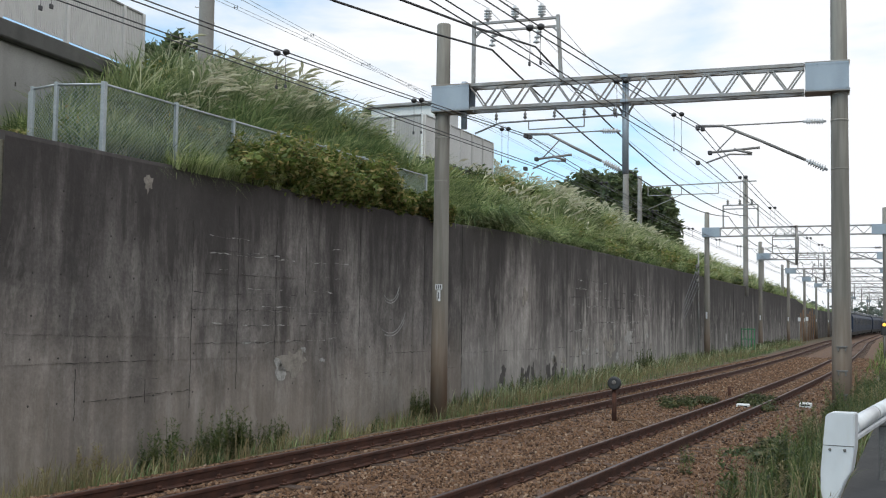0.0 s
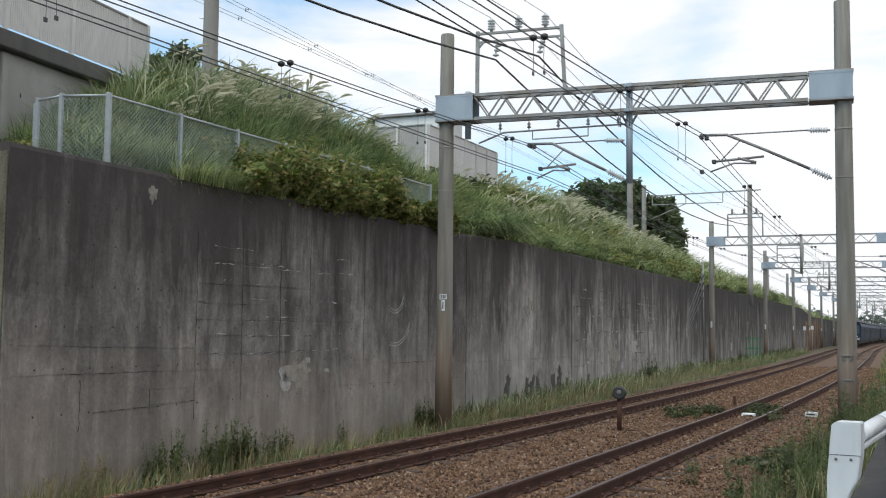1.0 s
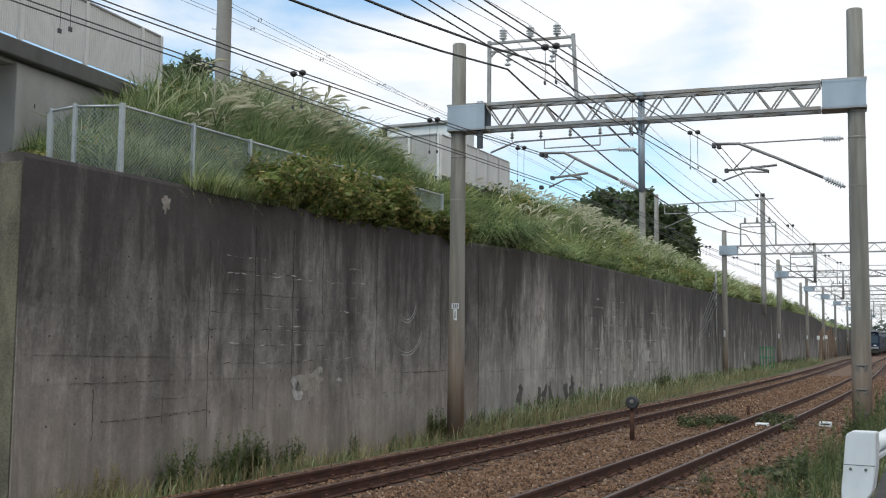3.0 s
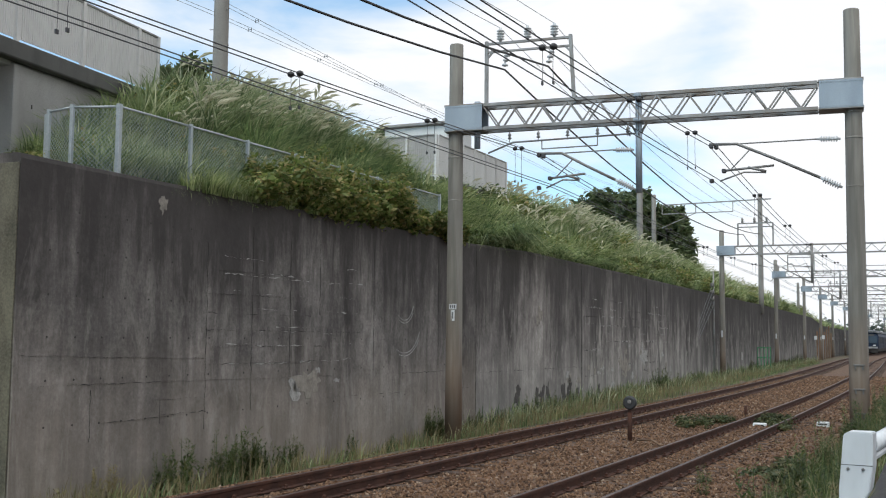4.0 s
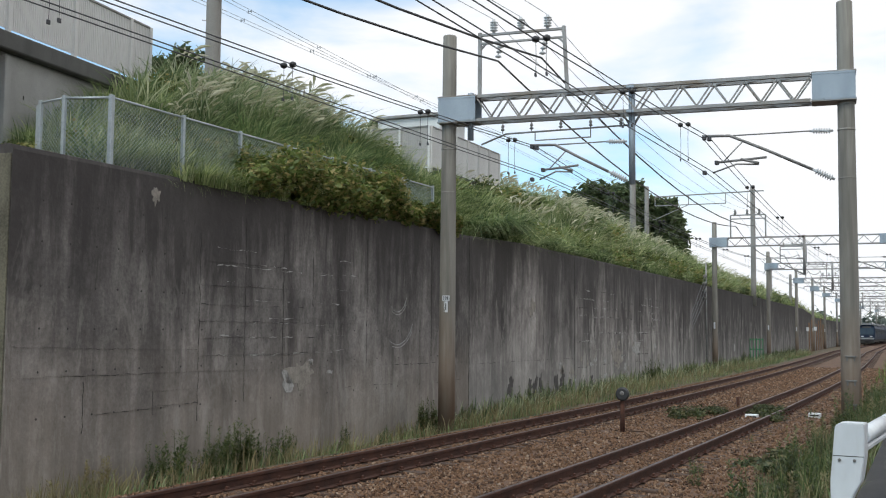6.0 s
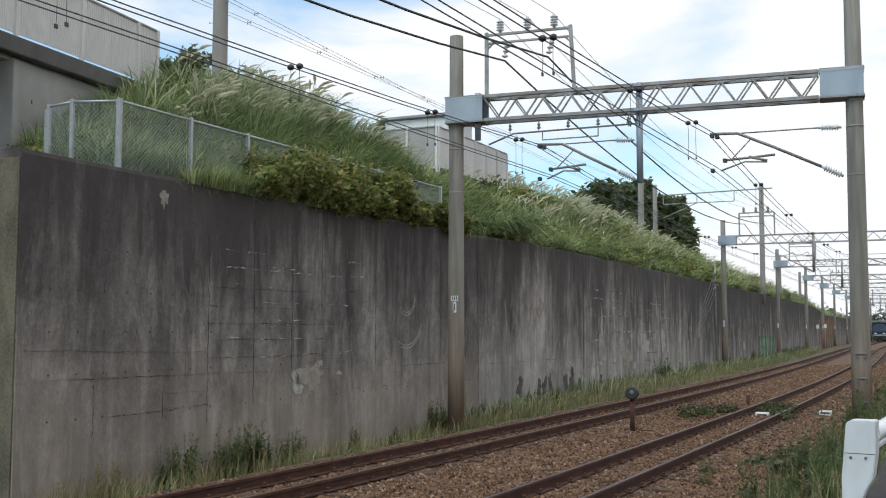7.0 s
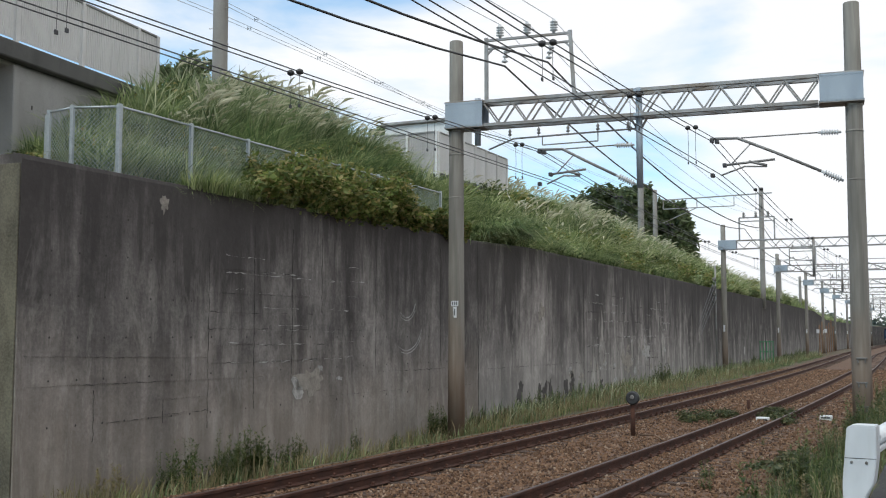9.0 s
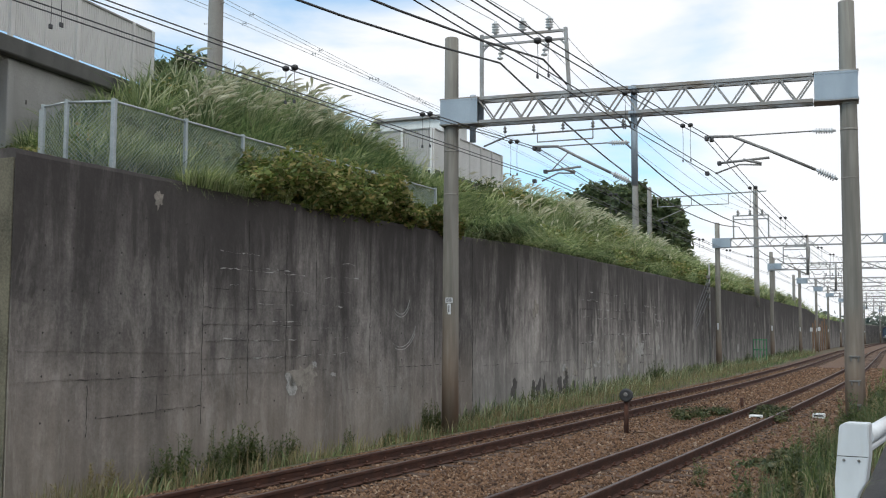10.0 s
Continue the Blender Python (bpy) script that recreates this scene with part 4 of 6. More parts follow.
barrier("screen_fence", (-18.4, 38.9, 8.68), 0.0, 6, 1.25, 1.62, "grey ribbed screen at the far road end", 0.1)
# return face takes the darkened sheet, so its shade is painted on
b2 = barrier("screen_fence", (-22.4, 38.85, 8.68), -math.pi / 2, 3, 1.33, 1.62, "plain grey screen returning across the road end, coloured as shaded", 0.1, 0.0, M_SHADEPANEL)
curb = thing("road_edge", "dark concrete edge beam under the far screen", "kerb", Matrix.Translation((-18.4, 38.9, 8.0)))
bm = bmesh.new()
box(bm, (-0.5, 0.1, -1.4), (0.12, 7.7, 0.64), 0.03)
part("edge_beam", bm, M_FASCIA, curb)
cabin = thing("equipment_cabin", "white flat-roofed equipment cabin behind the grey screen", "cabin", Matrix.Translation((-21.6, 44.5, 9.15)))
bm = bmesh.new()
box(bm, (-1.6, -1.2, -2.2), (1.6, 1.6, 2.55), 0.03)
part("body", bm, M_CABIN, cabin)
bm = bmesh.new()
box(bm, (-1.75, -1.35, 2.55), (1.75, 1.75, 2.70), 0.03)
part("roof", bm, M_STEEL, cabin)
bm = bmesh.new()
box(bm, (0.5, -1.235, 0.2), (1.3, -1.205, 2.2), 0.008)
part("door", bm, M_CABIN, cabin)


# ---- chain-link fence on the wall ----
def chain_link(w, h, cell=0.062):
    """Woven diamond wire in the x-z plane."""
    bm = bmesh.new()
    r = 0.0026
    d = cell
    k = -h
    while k < w:
        for s in (1, -1):
            x0, x1 = k, k + h
            za, zb = (0, h) if s > 0 else (h, 0)
            pa, pb = [x0, za], [x1, zb]
            if x0 < 0:
                pa = [0, za + (zb - za) * (0 - x0) / (x1 - x0)]
            if x1 > w:
                pb = [w, za + (zb - za) * (w - x0) / (x1 - x0)]
            if pb[0] - pa[0] > 0.02:
                a, b = Vector((pa[0], 0.004 * s, pa[1])), Vector((pb[0], 0.004 * s, pb[1]))
                n = Vector((-(b - a).z, 0, (b - a).x)).normalized() * r
                q = [a - n, b - n, b + n, a + n]
                f = [bm.verts.new(v + Vector((0, -r, 0))) for v in q] + [bm.verts.new(v + Vector((0, r, 0))) for v in q]
                bm.faces.new(f[:4])
                bm.faces.new(f[7:3:-1])
                bm.faces.new((f[0], f[4], f[5], f[1]))
                bm.faces.new((f[3], f[2], f[6], f[7]))
        k += d * 1.414
    return bm


fence = thing("chain_link_fence", "galvanised chain-link fence along the wall top", "fence")
FH = 1.30
fence_pts = [(-15.9, 15.6), (-15.5, 15.24), (-14.75, 15.08), (-13.88, 15.38)] + [(wall_x(y) - 0.28, y) for y in (17.45, 19.38, 21.3, 23.25, 25.2, 27.1, 29.0)]
for i, (x, y) in enumerate(fence_pts):
    bm = bmesh.new()
    w = 0.045 if i in (0, 3) else 0.036
    box(bm, (-w, -w, -0.15), (w, w, FH + 0.05), 0.008)
    part("post", bm, M_FENCE, fence, "", Matrix.Translation((x, y, 5.05)))
    if i + 1 < len(fence_pts):
        a, b = Vector((x, y, 5.05)), Vector((*fence_pts[i + 1], 5.05))
        L = (b - a).length
        m = Matrix.Translation(a) @ Matrix.Rotation(math.atan2(b.y - a.y, b.x - a.x), 4, "Z")
        part("mesh_panel", chain_link(L, FH - 0.04), M_FENCE, fence, "diamond wire mesh", m)
        bm = bmesh.new()
        tube(bm, [(0, 0, FH), (L, 0, FH)], 0.024, 8)
        part("top_rail", bm, M_FENCE, fence, "", m)
        bm = bmesh.new()
        tube(bm, [(0, 0, 0.03), (L, 0, 0.03)], 0.012, 6)
        part("bottom_wire", bm, M_FENCE, fence, "", m)

# ---- roadside: asphalt and guard rail ----
road_ob = grid_sheet("road", [-0.72, 0.5, 2.0, 4.0, 7.0], [-60, -20, 0, 5, 10, 15, 20, 30, 50, 90, 150], lambda x, y: ROAD_Z + 0.004 * x, M_ASPHALT, "dark worn asphalt road beside the tracks", "road")
gr = thing("guard_rail", "white-painted steel guard rail with a square end block", "guard rail", Matrix.Translation((-0.63, 9.85, ROAD_Z)) @ Matrix.Rotation(-0.075, 4, "Z"))
bm = bmesh.new()
# a flared block: leaning outer edge, stepped inner edge
outline = [(-0.091, 0.86), (-0.131, 0.838), (-0.153, 0.60), (-0.175, 0.375), (-0.175, 0.0), (-0.09, 0.0), (-0.04, 0.14), (0.018, 0.285), (0.07, 0.375), (0.10, 0.58), (0.104, 0.86)]
front = [bm.verts.new((x, -0.15, z)) for x, z in outline]
back = [bm.verts.new((x, 0.08, z)) for x, z in outline]
bm.faces.new(front)
bm.faces.new(back[::-1])
for k in range(len(outline)):
    bm.faces.new((front[k], back[k], back[(k + 1) % len(outline)], front[(k + 1) % len(outline)]))
bmesh.ops.recalc_face_normals(bm, faces=bm.faces)
bmesh.ops.bevel(bm, geom=list(bm.edges), offset=0.009, segments=2, affect="EDGES")
part("end_block", bm, M_WHITE, gr, "pale grey-white moulded end block")
bm = bmesh.new()
box(bm, (-0.15, -0.152, 0.583), (0.098, -0.147, 0.588))
part("block_seam", bm, M_SEAM, gr)
for x in (-0.097, 0.022):
    bm = bmesh.new()
    lathe(bm, [(0.013, 0), (0.013, 0.010), (0.007, 0.014)], 8, Matrix.Translation((x, -0.149, 0.552)) @ Matrix.Rotation(radians(90), 4, "X"))
    part("bolt", bm, M_DARKSTEEL, gr)
bm = bmesh.new()
tube(bm, [(0.05, 0.05, 0.735), (0.05, 1.55, 0.74)], 0.07, 14)
part("top_pipe", bm, M_WHITE, gr)
bm = bmesh.new()
tube(bm, [(0.05, 1.55, 0.74), (0.05, 1.62, 0.74)], 0.065, 14)
part("pipe_joint", bm, M_BLACK, gr, "black rubber joint")
bm = bmesh.new()
tube(bm, [(0.05, 1.62, 0.74), (0.05, 22.0, 0.745)], 0.07, 14)
part("top_pipe", bm, M_WHITE, gr)
bm = bmesh.new()
box(bm, (0.0, 0.1, 0.60), (0.09, 22.0, 0.655), 0.015)
part("channel", bm, M_WHITE, gr, "shallow white channel under the pipe")
for k in range(10):
    y = 2.3 + 2.0 * k
    bm = bmesh.new()
    box(bm, (0.02, y - 0.04, -0.3), (0.10, y + 0.04, 0.56), 0.012)
    part("post", bm, M_DARKSTEEL, gr, "dark weathered steel post")
    bm = bmesh.new()
    box(bm, (0.0, y - 0.07, 0.562), (0.12, y + 0.07, 0.598), 0.01)
    part("bracket", bm, M_STEEL, gr)

# ---- trackside things ----
sig = thing("shunting_signal", "small rusty post with a round black disc signal", "signal", Matrix.Translation((-6.54, 24.34, -0.22)))
bm = bmesh.new()
tube(bm, [(0, 0, -0.1), (0, 0, 0.72)], 0.055, 10)
part("post", bm, M_RAILSIDE, sig)
bm = bmesh.new()
lathe(bm, [(0.10, -0.05), (0.155, -0.045), (0.16, 0.0), (0.155, 0.03), (0.12, 0.045)], 20, Matrix.Translation((0.02, -0.07, 0.86)) @ Matrix.Rotation(radians(90), 4, "X"))
part("disc", bm, M_BLACK, sig, "round black housing")
bm = bmesh.new()
lathe(bm, [(0.05, 0), (0.05, 0.012), (0.03, 0.016)], 14, Matrix.Translation((0.02, -0.12, 0.88)) @ Matrix.Rotation(radians(90), 4, "X"))
part("lens", bm, M_DARKSTEEL, sig)


def cable_box(x, y, s, label):
    b = thing("cable_marker", label, "marker block", Matrix.Translation((x, y, -0.16)))
    bm = bmesh.new()
    box(bm, (-s, -0.12, -0.1), (s, 0.12, 0.07), 0.02)
    part("block", bm, M_CABIN, b)
    bm = bmesh.new()
    box(bm, (-s * 0.7, -0.125, -0.01), (s * 0.7, -0.121, 0.03))
    part("slot", bm, M_SEAM, b)


cable_box(-4.43, 29.6, 0.17, "low white concrete block between the rails")
cable_box(-2.97, 31.0, 0.16, "white concrete marker block in the weeds")
bm = bmesh.new()
tube(bm, [(-5.5, 34.0, -0.35), (-5.5, 34.0, 0.10)], 0.05, 8)
tagged(new("marker_stake", mesh_of("marker_stake", bm, M_RAILSIDE)), "short dark metal stake in the ballast", "stake")
bm = bmesh.new()
tube(bm, [(-6.32, 24.3, -0.20), (-5.9, 23.75, -0.13), (-5.5, 23.0, -0.17)], 0.02, 6)
tagged(new("loose_cable", mesh_of("loose_cable", bm, M_RUSTPOST)), "bent brown cable lying on the ballast", "cable")
# brackets on the near pole
for z in (1.55, 0.98, 0.42):
    bm = bmesh.new()
    box(bm, (-0.13, -0.245, z - 0.03), (0.13, -0.20, z + 0.01), 0.006)
    box(bm, (-0.10, -0.24, z - 0.12), (-0.06, -0.20, z - 0.03), 0.006)
    box(bm, (0.06, -0.24, z - 0.12), (0.10, -0.20, z - 0.03), 0.006)
    part("cable_bracket", bm, M_DARKSTEEL, gantry_near, "dark steel cable bracket", Matrix.Translation((-1.79, 0, 0)))
# signal on the second gantry's right pole
s2 = thing("colour_light_signal", "black trackside signal showing a yellow light", "signal", Matrix.Translation((-2.2, 71.5, -0.3)))
bm = bmesh.new()
tube(bm, [(0, 0, 0), (0, 0, 2.2)], 0.05, 8)
part("post", bm, M_DARKSTEEL, s2)
bm = bmesh.new()
box(bm, (-0.2, -0.1, 1.7), (0.2, 0.1, 2.6), 0.05)
part("head", bm, M_BLACK, s2)
bm = bmesh.new()
lathe(bm, [(0.10, 0), (0.10, 0.02), (0.06, 0.035)], 14, Matrix.Translation((0, -0.10, 2.35)) @ Matrix.Rotation(radians(90), 4, "X"))
part("lamp", bm, M_YELLOW, s2, "lit yellow lamp")
# cable ladder and stay wires by the second gantry
lad = thing("cable_riser", "steel cable riser with black coils against the wall", "cable riser", Matrix.Translation((-13.75, 72.6, -0.3)))
bm = bmesh.new()
tube(bm, [(0, 0, 0), (0, 0, 7.0)], 0.05, 8)
part("pipe", bm, M_STEEL, lad)
for z in (4.6, 5.1, 5.6, 6.1):
    bm = bmesh.new()
    lathe(bm, [(0.05, -0.06), (0.14, -0.05), (0.14, 0.05), (0.05, 0.06)], 12, Matrix.Translation((-0.05, -0.12, z)) @ Matrix.Rotation(radians(90), 4, "X"))
    part("coil", bm, M_DARKSTEEL, lad)
for k in range(4):
    bm = bmesh.new()
    tube(bm, [(-0.05, -0.1, 6.1 - 0.5 * k), (-0.15, -7.5 + 0.5 * k, 1.6)], 0.014, 4)
    part("stay_wire", bm, M_THINWIRE, lad)
# rusty posts and signs where the wall ends
for k in range(7):
    bm = bmesh.new()
    y = 150 + 4.2 * k
    x = wall_x(y) + 0.7
    box(bm, (x - 0.09, y - 0.09, -0.6), (x + 0.09, y + 0.09, 3.4 + 0.5 * (k % 3)), 0.01)
    tagged(new("timber_post", mesh_of("timber_post", bm, M_RUSTPOST)), "brown weathered post near the wall's end", "post", "posts by the wall end")
for x, y, z in ((-14.7, 146, 2.7), (-14.4, 153, 2.8)):
    sg = thing("trackside_sign", "small white sign on a thin post", "sign", Matrix.Translation((x, y, -0.4)))
    bm = bmesh.new()
    tube(bm, [(0, 0, 0), (0, 0, z)], 0.04, 6)
    part("post", bm, M_STEEL, sg)
    bm = bmesh.new()
    box(bm, (-0.18, -0.06, z), (0.18, -0.045, z + 0.5), 0.01)
    part("board", bm, M_WHITE, sg)
net = thing("net_frame", "green plastic net frame leaning by the wall foot", "net", Matrix.Translation((-12.9, 89.0, -0.3)))
for k in range(5):
    bm = bmesh.new()
    box(bm, (-0.5 + 0.25 * k - 0.03, -0.02, 0), (-0.5 + 0.25 * k + 0.03, 0.02, 1.9), 0)
    part("slat", bm, M_GREENMESH, net)
for z in (0.2, 1.0, 1.8):
    bm = bmesh.new()
    box(bm, (-0.55, -0.05, z), (0.55, -0.021, z + 0.07), 0)
    part("rail", bm, M_GREENMESH, net)


# ---- wall details: pour lines, tie holes, patches, runs ----
def wall_face(y, z):
    """The place on the wall's face at a height; the face leans back slightly."""
    t = (z + 1.3) / (wall_top(y) - 0.09 + 1.3)
    return Vector((wall_x(y) + 0.02 * (1 - t), y, z))


def seam(y0, y1, z0, z1, w=0.012, mat=M_SEAM, jitter=0.016, seed=0, name="form_seam"):
    """A shallow ragged line on the face."""
    r = random.Random(seed)
    n = max(3, int((abs(y1 - y0) + abs(z1 - z0)) / 0.12))
    bm = bmesh.new()
    rows = []
    horiz = abs(y1 - y0) > abs(z1 - z0)
    for i in range(n + 1):
        f = i / n
        y, z = y0 + (y1 - y0) * f, z0 + (z1 - z0) * f
        j, ww = r.uniform(-jitter, jitter), w * r.uniform(0.10, 1.25)
        if noise.noise(Vector((f * 6.0 + seed * 3.7, seed, 0))) < 0.04 or r.random() < 0.28:
            ww *= 0.04
        a, b = ((y, z + j - ww), (y, z + j + ww)) if horiz else ((y + j - ww, z), (y + j + ww, z))
        pa, pb = wall_face(*a), wall_face(*b)
        rows.append([bm.verts.new(p + Vector((dx, 0, 0))) for p, dx in ((pa, -0.01), (pa, 0.008), (pb, 0.008), (pb, -0.01))])
    for u, v in zip(rows, rows[1:]):
        for k in range(3):
            bm.faces.new((u[k], v[k], v[k + 1], u[k + 1]))
    return part(name, bm, mat, wall)


def blotch(y, z, sy, sz, mat, seed, name="patch", label=""):
    """An irregular scab of mortar or lime on the face."""
    r = random.Random(seed)
    bm = bmesh.new()
    n = 22
    ring = []
    for k in range(n):
        a = 2 * math.pi * k / n
        q = 0.62 + 0.5 * noise.noise(Vector((math.cos(a) * 1.6 + seed * 7.3, math.sin(a) * 1.6, seed))) + r.uniform(-0.16, 0.16)
        ring.append((y + math.cos(a) * sy * q, z + math.sin(a) * sz * q))
    top = [bm.verts.new(wall_face(a, b) + Vector((0.011, 0, 0))) for a, b in ring]
    low = [bm.verts.new(wall_face(y + (a - y) * 1.04, z + (b - z) * 1.04) - Vector((0.004, 0, 0))) for a, b in ring]
    bm.faces.new(top)
    for k in range(n):
        bm.faces.new((low[k], low[(k + 1) % n], top[(k + 1) % n], top[k]))
    bmesh.ops.recalc_face_normals(bm, faces=bm.faces)
    return part(name, bm, mat, wall, label)


sd = 1
seam(13.0, 30.9, 1.22, 1.08, 0.008, seed=301)
seam(13.0, 17.7, 1.72, 1.62, 0.005, seed=302)
seam(22.2, 30.9, 0.62, 0.56, 0.006, seed=303)
seam(31.4, 42.3, 1.0, 0.95, 0.007, seed=304)
for z, a, b in ((2.20, 17.7, 24.2), (1.86, 17.8, 22.5), (1.5, 17.7, 21.8), (2.55, 17.8, 22.0), (2.95, 17.6, 21.5), (3.45, 17.8, 21.2), (0.52, 14.8, 17.0), (0.85, 16.2, 17.8), (0.56, 16.4, 17.8)):
    sd += 1
    seam(a, b, z, z, 0.008, seed=sd)
for y, a, b in ((17.75, 0.2, 4.0), (19.3, 0.5, 4.45), (20.75, 1.2, 4.5), (14.6, 0.2, 1.1), (16.4, 0.4, 0.85), (24.6, 1.2, 4.4), (22.0, 2.6, 4.4), (28.4, 1.3, 4.6)):
    sd += 1
    seam(y, y, a, b, 0.008, seed=sd)
for z, a, b in ((1.90, 19.35, 21.3), (1.50, 19.4, 21.3), (1.52, 19.5, 20.6), (3.02, 19.4, 21.6), (2.70, 19.5, 21.0), (3.4, 19.0, 21.5), (2.32, 20.2, 21.6)):
    sd += 1
    seam(a, b, z - 0.03, z - 0.03, 0.014, M_LIME, 0.012, sd, "lime_bloom")
fk = random.Random(51)
for k in range(90):
    y0 = fk.uniform(42.8, 58.0)
    z = 0.55 + 0.36 * fk.randrange(10) + fk.uniform(-0.03, 0.03)
    seam(y0, y0 + fk.uniform(0.4, 1.7), z, z, fk.uniform(0.012, 0.03), (M_LIME, M_LIME, M_SEAM)[k % 3], 0.03, 400 + k, ("lime_bloom", "lime_bloom", "form_seam")[k % 3])
for k in range(34):
    y0 = fk.uniform(18.0, 23.6)
    z = fk.choice((1.52, 1.90, 2.20, 2.70, 3.02, 3.42, 3.75)) + fk.uniform(-0.05, 0.03)
    seam(y0, y0 + fk.uniform(0.25, 0.8), z, z, fk.uniform(0.008, 0.018), M_LIME, 0.02, 520 + k, "lime_bloom")
seam(31.1, 31.1, -0.3, 5.0, 0.022, seed=99)
for yj in JOINTS[2:9]:
    seam(yj, yj, -0.2, 5.1, 0.012, seed=int(yj))
hole_bm = bmesh.new()
lathe(hole_bm, [(0.020, -0.012), (0.020, 0.004), (0.012, 0.005)], 8, Matrix.Rotation(radians(90), 4, "Y"))
hole_me = mesh_of("tie_hole", hole_bm, M_SEAM)
for i in range(26):
    for z in (0.52, 1.30, 2.03, 2.75, 3.5, 4.2):
        y = 13.55 + 0.61 * i
        if y < 17.5 or (z < 2.3 and i % 2):
            piece("tie_hole", hole_me, wall, Matrix.Translation(wall_face(y + 0.03 * ((i * 7) % 3), z)))
blotch(21.55, 1.02, 0.80, 0.42, M_PATCH, 3, "mortar_patch", "pale spalled mortar patch")
blotch(21.0, 0.80, 0.44, 0.36, M_LIME, 4, "mortar_patch")
blotch(21.95, 1.28, 0.14, 0.12, M_LIME, 5, "mortar_patch")
blotch(22.8, 1.02, 0.22, 0.06, M_LIME, 6, "mortar_patch")
blotch(53.3, 1.25, 1.2, 0.6, M_LIME, 7, "mortar_patch")
blotch(53.0, 1.8, 0.2, 0.35, M_LIME, 8, "mortar_patch")
blotch(49.6, 0.85, 1.6, 0.5, M_PATCH, 9, "mortar_patch")
blotch(50.4, 1.8, 0.22, 0.14, M_LIME, 10, "mortar_patch")
blotch(16.35, 4.60, 0.17, 0.22, M_PATCH, 11, "mortar_patch", "pale flaked spot below the coping")
blotch(37.2, 2.9, 0.5, 0.5, M_PATCH, 12, "mortar_patch")
blotch(86.0, 0.9, 0.5, 0.5, M_LIME, 13, "mortar_patch")
M_DAMP = rough_mat("damp_stain", (0.045, 0.041, 0.039), (0.085, 0.078, 0.073), 5.0)
for k in range(30):
    blotch(fk.uniform(40.5, 60), fk.uniform(0.05, 1.5), fk.uniform(0.12, 0.55), fk.uniform(0.08, 0.30), (M_LIME, M_PATCH)[k % 2], 40 + k, "lime_bloom")
for k in range(9):
    blotch(fk.uniform(34.5, 47.5), fk.uniform(-0.1, 0.25), fk.uniform(0.20, 0.45), fk.uniform(0.30, 0.60), M_DAMP, 80 + k, "damp_stain")
# curved scrape marks
for k, (r0, a0, a1) in enumerate(((0.55, -130, -20), (0.62, -120, -35), (1.05, -115, -30), (1.12, -105, -40))):
    pts = [(26.3 + r0 * math.cos(radians(a0 + (a1 - a0) * i / 8)), 3.15 + r0 * 1.1 * math.sin(radians(a0 + (a1 - a0) * i / 8)) - 0.35 * (k // 2)) for i in range(9)]
    bm = bmesh.new()
    tube(bm, [wall_face(a, b) for a, b in pts], 0.013, 4)
    part("scrape_mark", bm, M_LIME, wall)


# ---- plants ----
prng = np.random.default_rng(11)


def blade_arrays(base, h, az, droop, width, lean, hang=0.0):
    """Strips of four joints and a tip: one bent blade each. lean: an (x, y) push for all."""
    n = len(h)
    ts = np.array([0.0, 0.3, 0.6, 0.85, 1.0])
    dx, dy = np.cos(az), np.sin(az)
    verts = np.zeros((n, 9, 3))
    wprof = [1.0, 0.95, 0.75, 0.4]
    for k, t in enumerate(ts):
        out = droop * h * t ** 2
        c = np.stack([base[:, 0] + dx * out + lean[0] * h * t ** 1.6, base[:, 1] + dy * out + lean[1] * h * t ** 1.6, base[:, 2] + h * (t - 0.42 * droop * t ** 2.2 - hang * t ** 2.4)], 1)
        if k < 4:
            w = (width * wprof[k] / 2)[:, None] * np.stack([-dy, dx, 0 * dx], 1)
            verts[:, 2 * k], verts[:, 2 * k + 1] = c - w, c + w
        else:
            verts[:, 8] = c
    idx = (np.arange(n) * 9)[:, None]
    quads = np.concatenate([idx + np.array([[2 * k, 2 * k + 1, 2 * k + 3, 2 * k + 2]]) for k in range(3)])
    tris = idx + np.array([[6, 7, 8]])
    return verts.reshape(-1, 3), quads.tolist() + tris.tolist()


def blades_mesh(name, base, hmin, hmax, droop, width, mat, lean=(0.05, 0.05), hscale=None, hang=0.0):
    n = len(base)
    h = prng.uniform(hmin, hmax, n) * (1 if hscale is None else hscale)
    v, f = blade_arrays(base, h, prng.uniform(0, 6.283, n), prng.uniform(*droop, n), prng.uniform(0.7, 1.3, n) * width, lean, hang)
    return from_lists(name, v.tolist(), f, mat)


def plume_arrays(base, h, az, size, lean):
    """Feathery heads: two crossed ragged strips at the top of a thin stalk."""
    verts, faces = [], []
    for b, hh, a, s in zip(base, h, az, size):
        d = np.array([math.cos(a), math.sin(a), 0.0])
        w = np.array([-d[1], d[0], 0.0])
        L = np.array([lean[0], lean[1], 0.0])

        def at(t):
            return b + d * (0.30 * hh * t ** 4) + L * hh * t ** 1.6 + np.array([0, 0, hh * (t - 0.17 * t ** 5)])

        for side in (w, np.array([0, 0, 1.0])):
            o = len(verts)
            for t, ww in ((0.0, 0.004), (0.72, 0.004), (0.80, 0.5), (0.88, 1.0), (0.95, 0.7)):
                q = s * ww if ww > 0.01 else 0.005
                verts += [tuple(at(t) - side * q), tuple(at(t) + side * q)]
            verts.append(tuple(at(1.03)))
            faces += [(o + 2 * k, o + 2 * k + 1, o + 2 * k + 3, o + 2 * k + 2) for k in range(4)] + [(o + 8, o + 9, o + 10)]
    return verts, faces


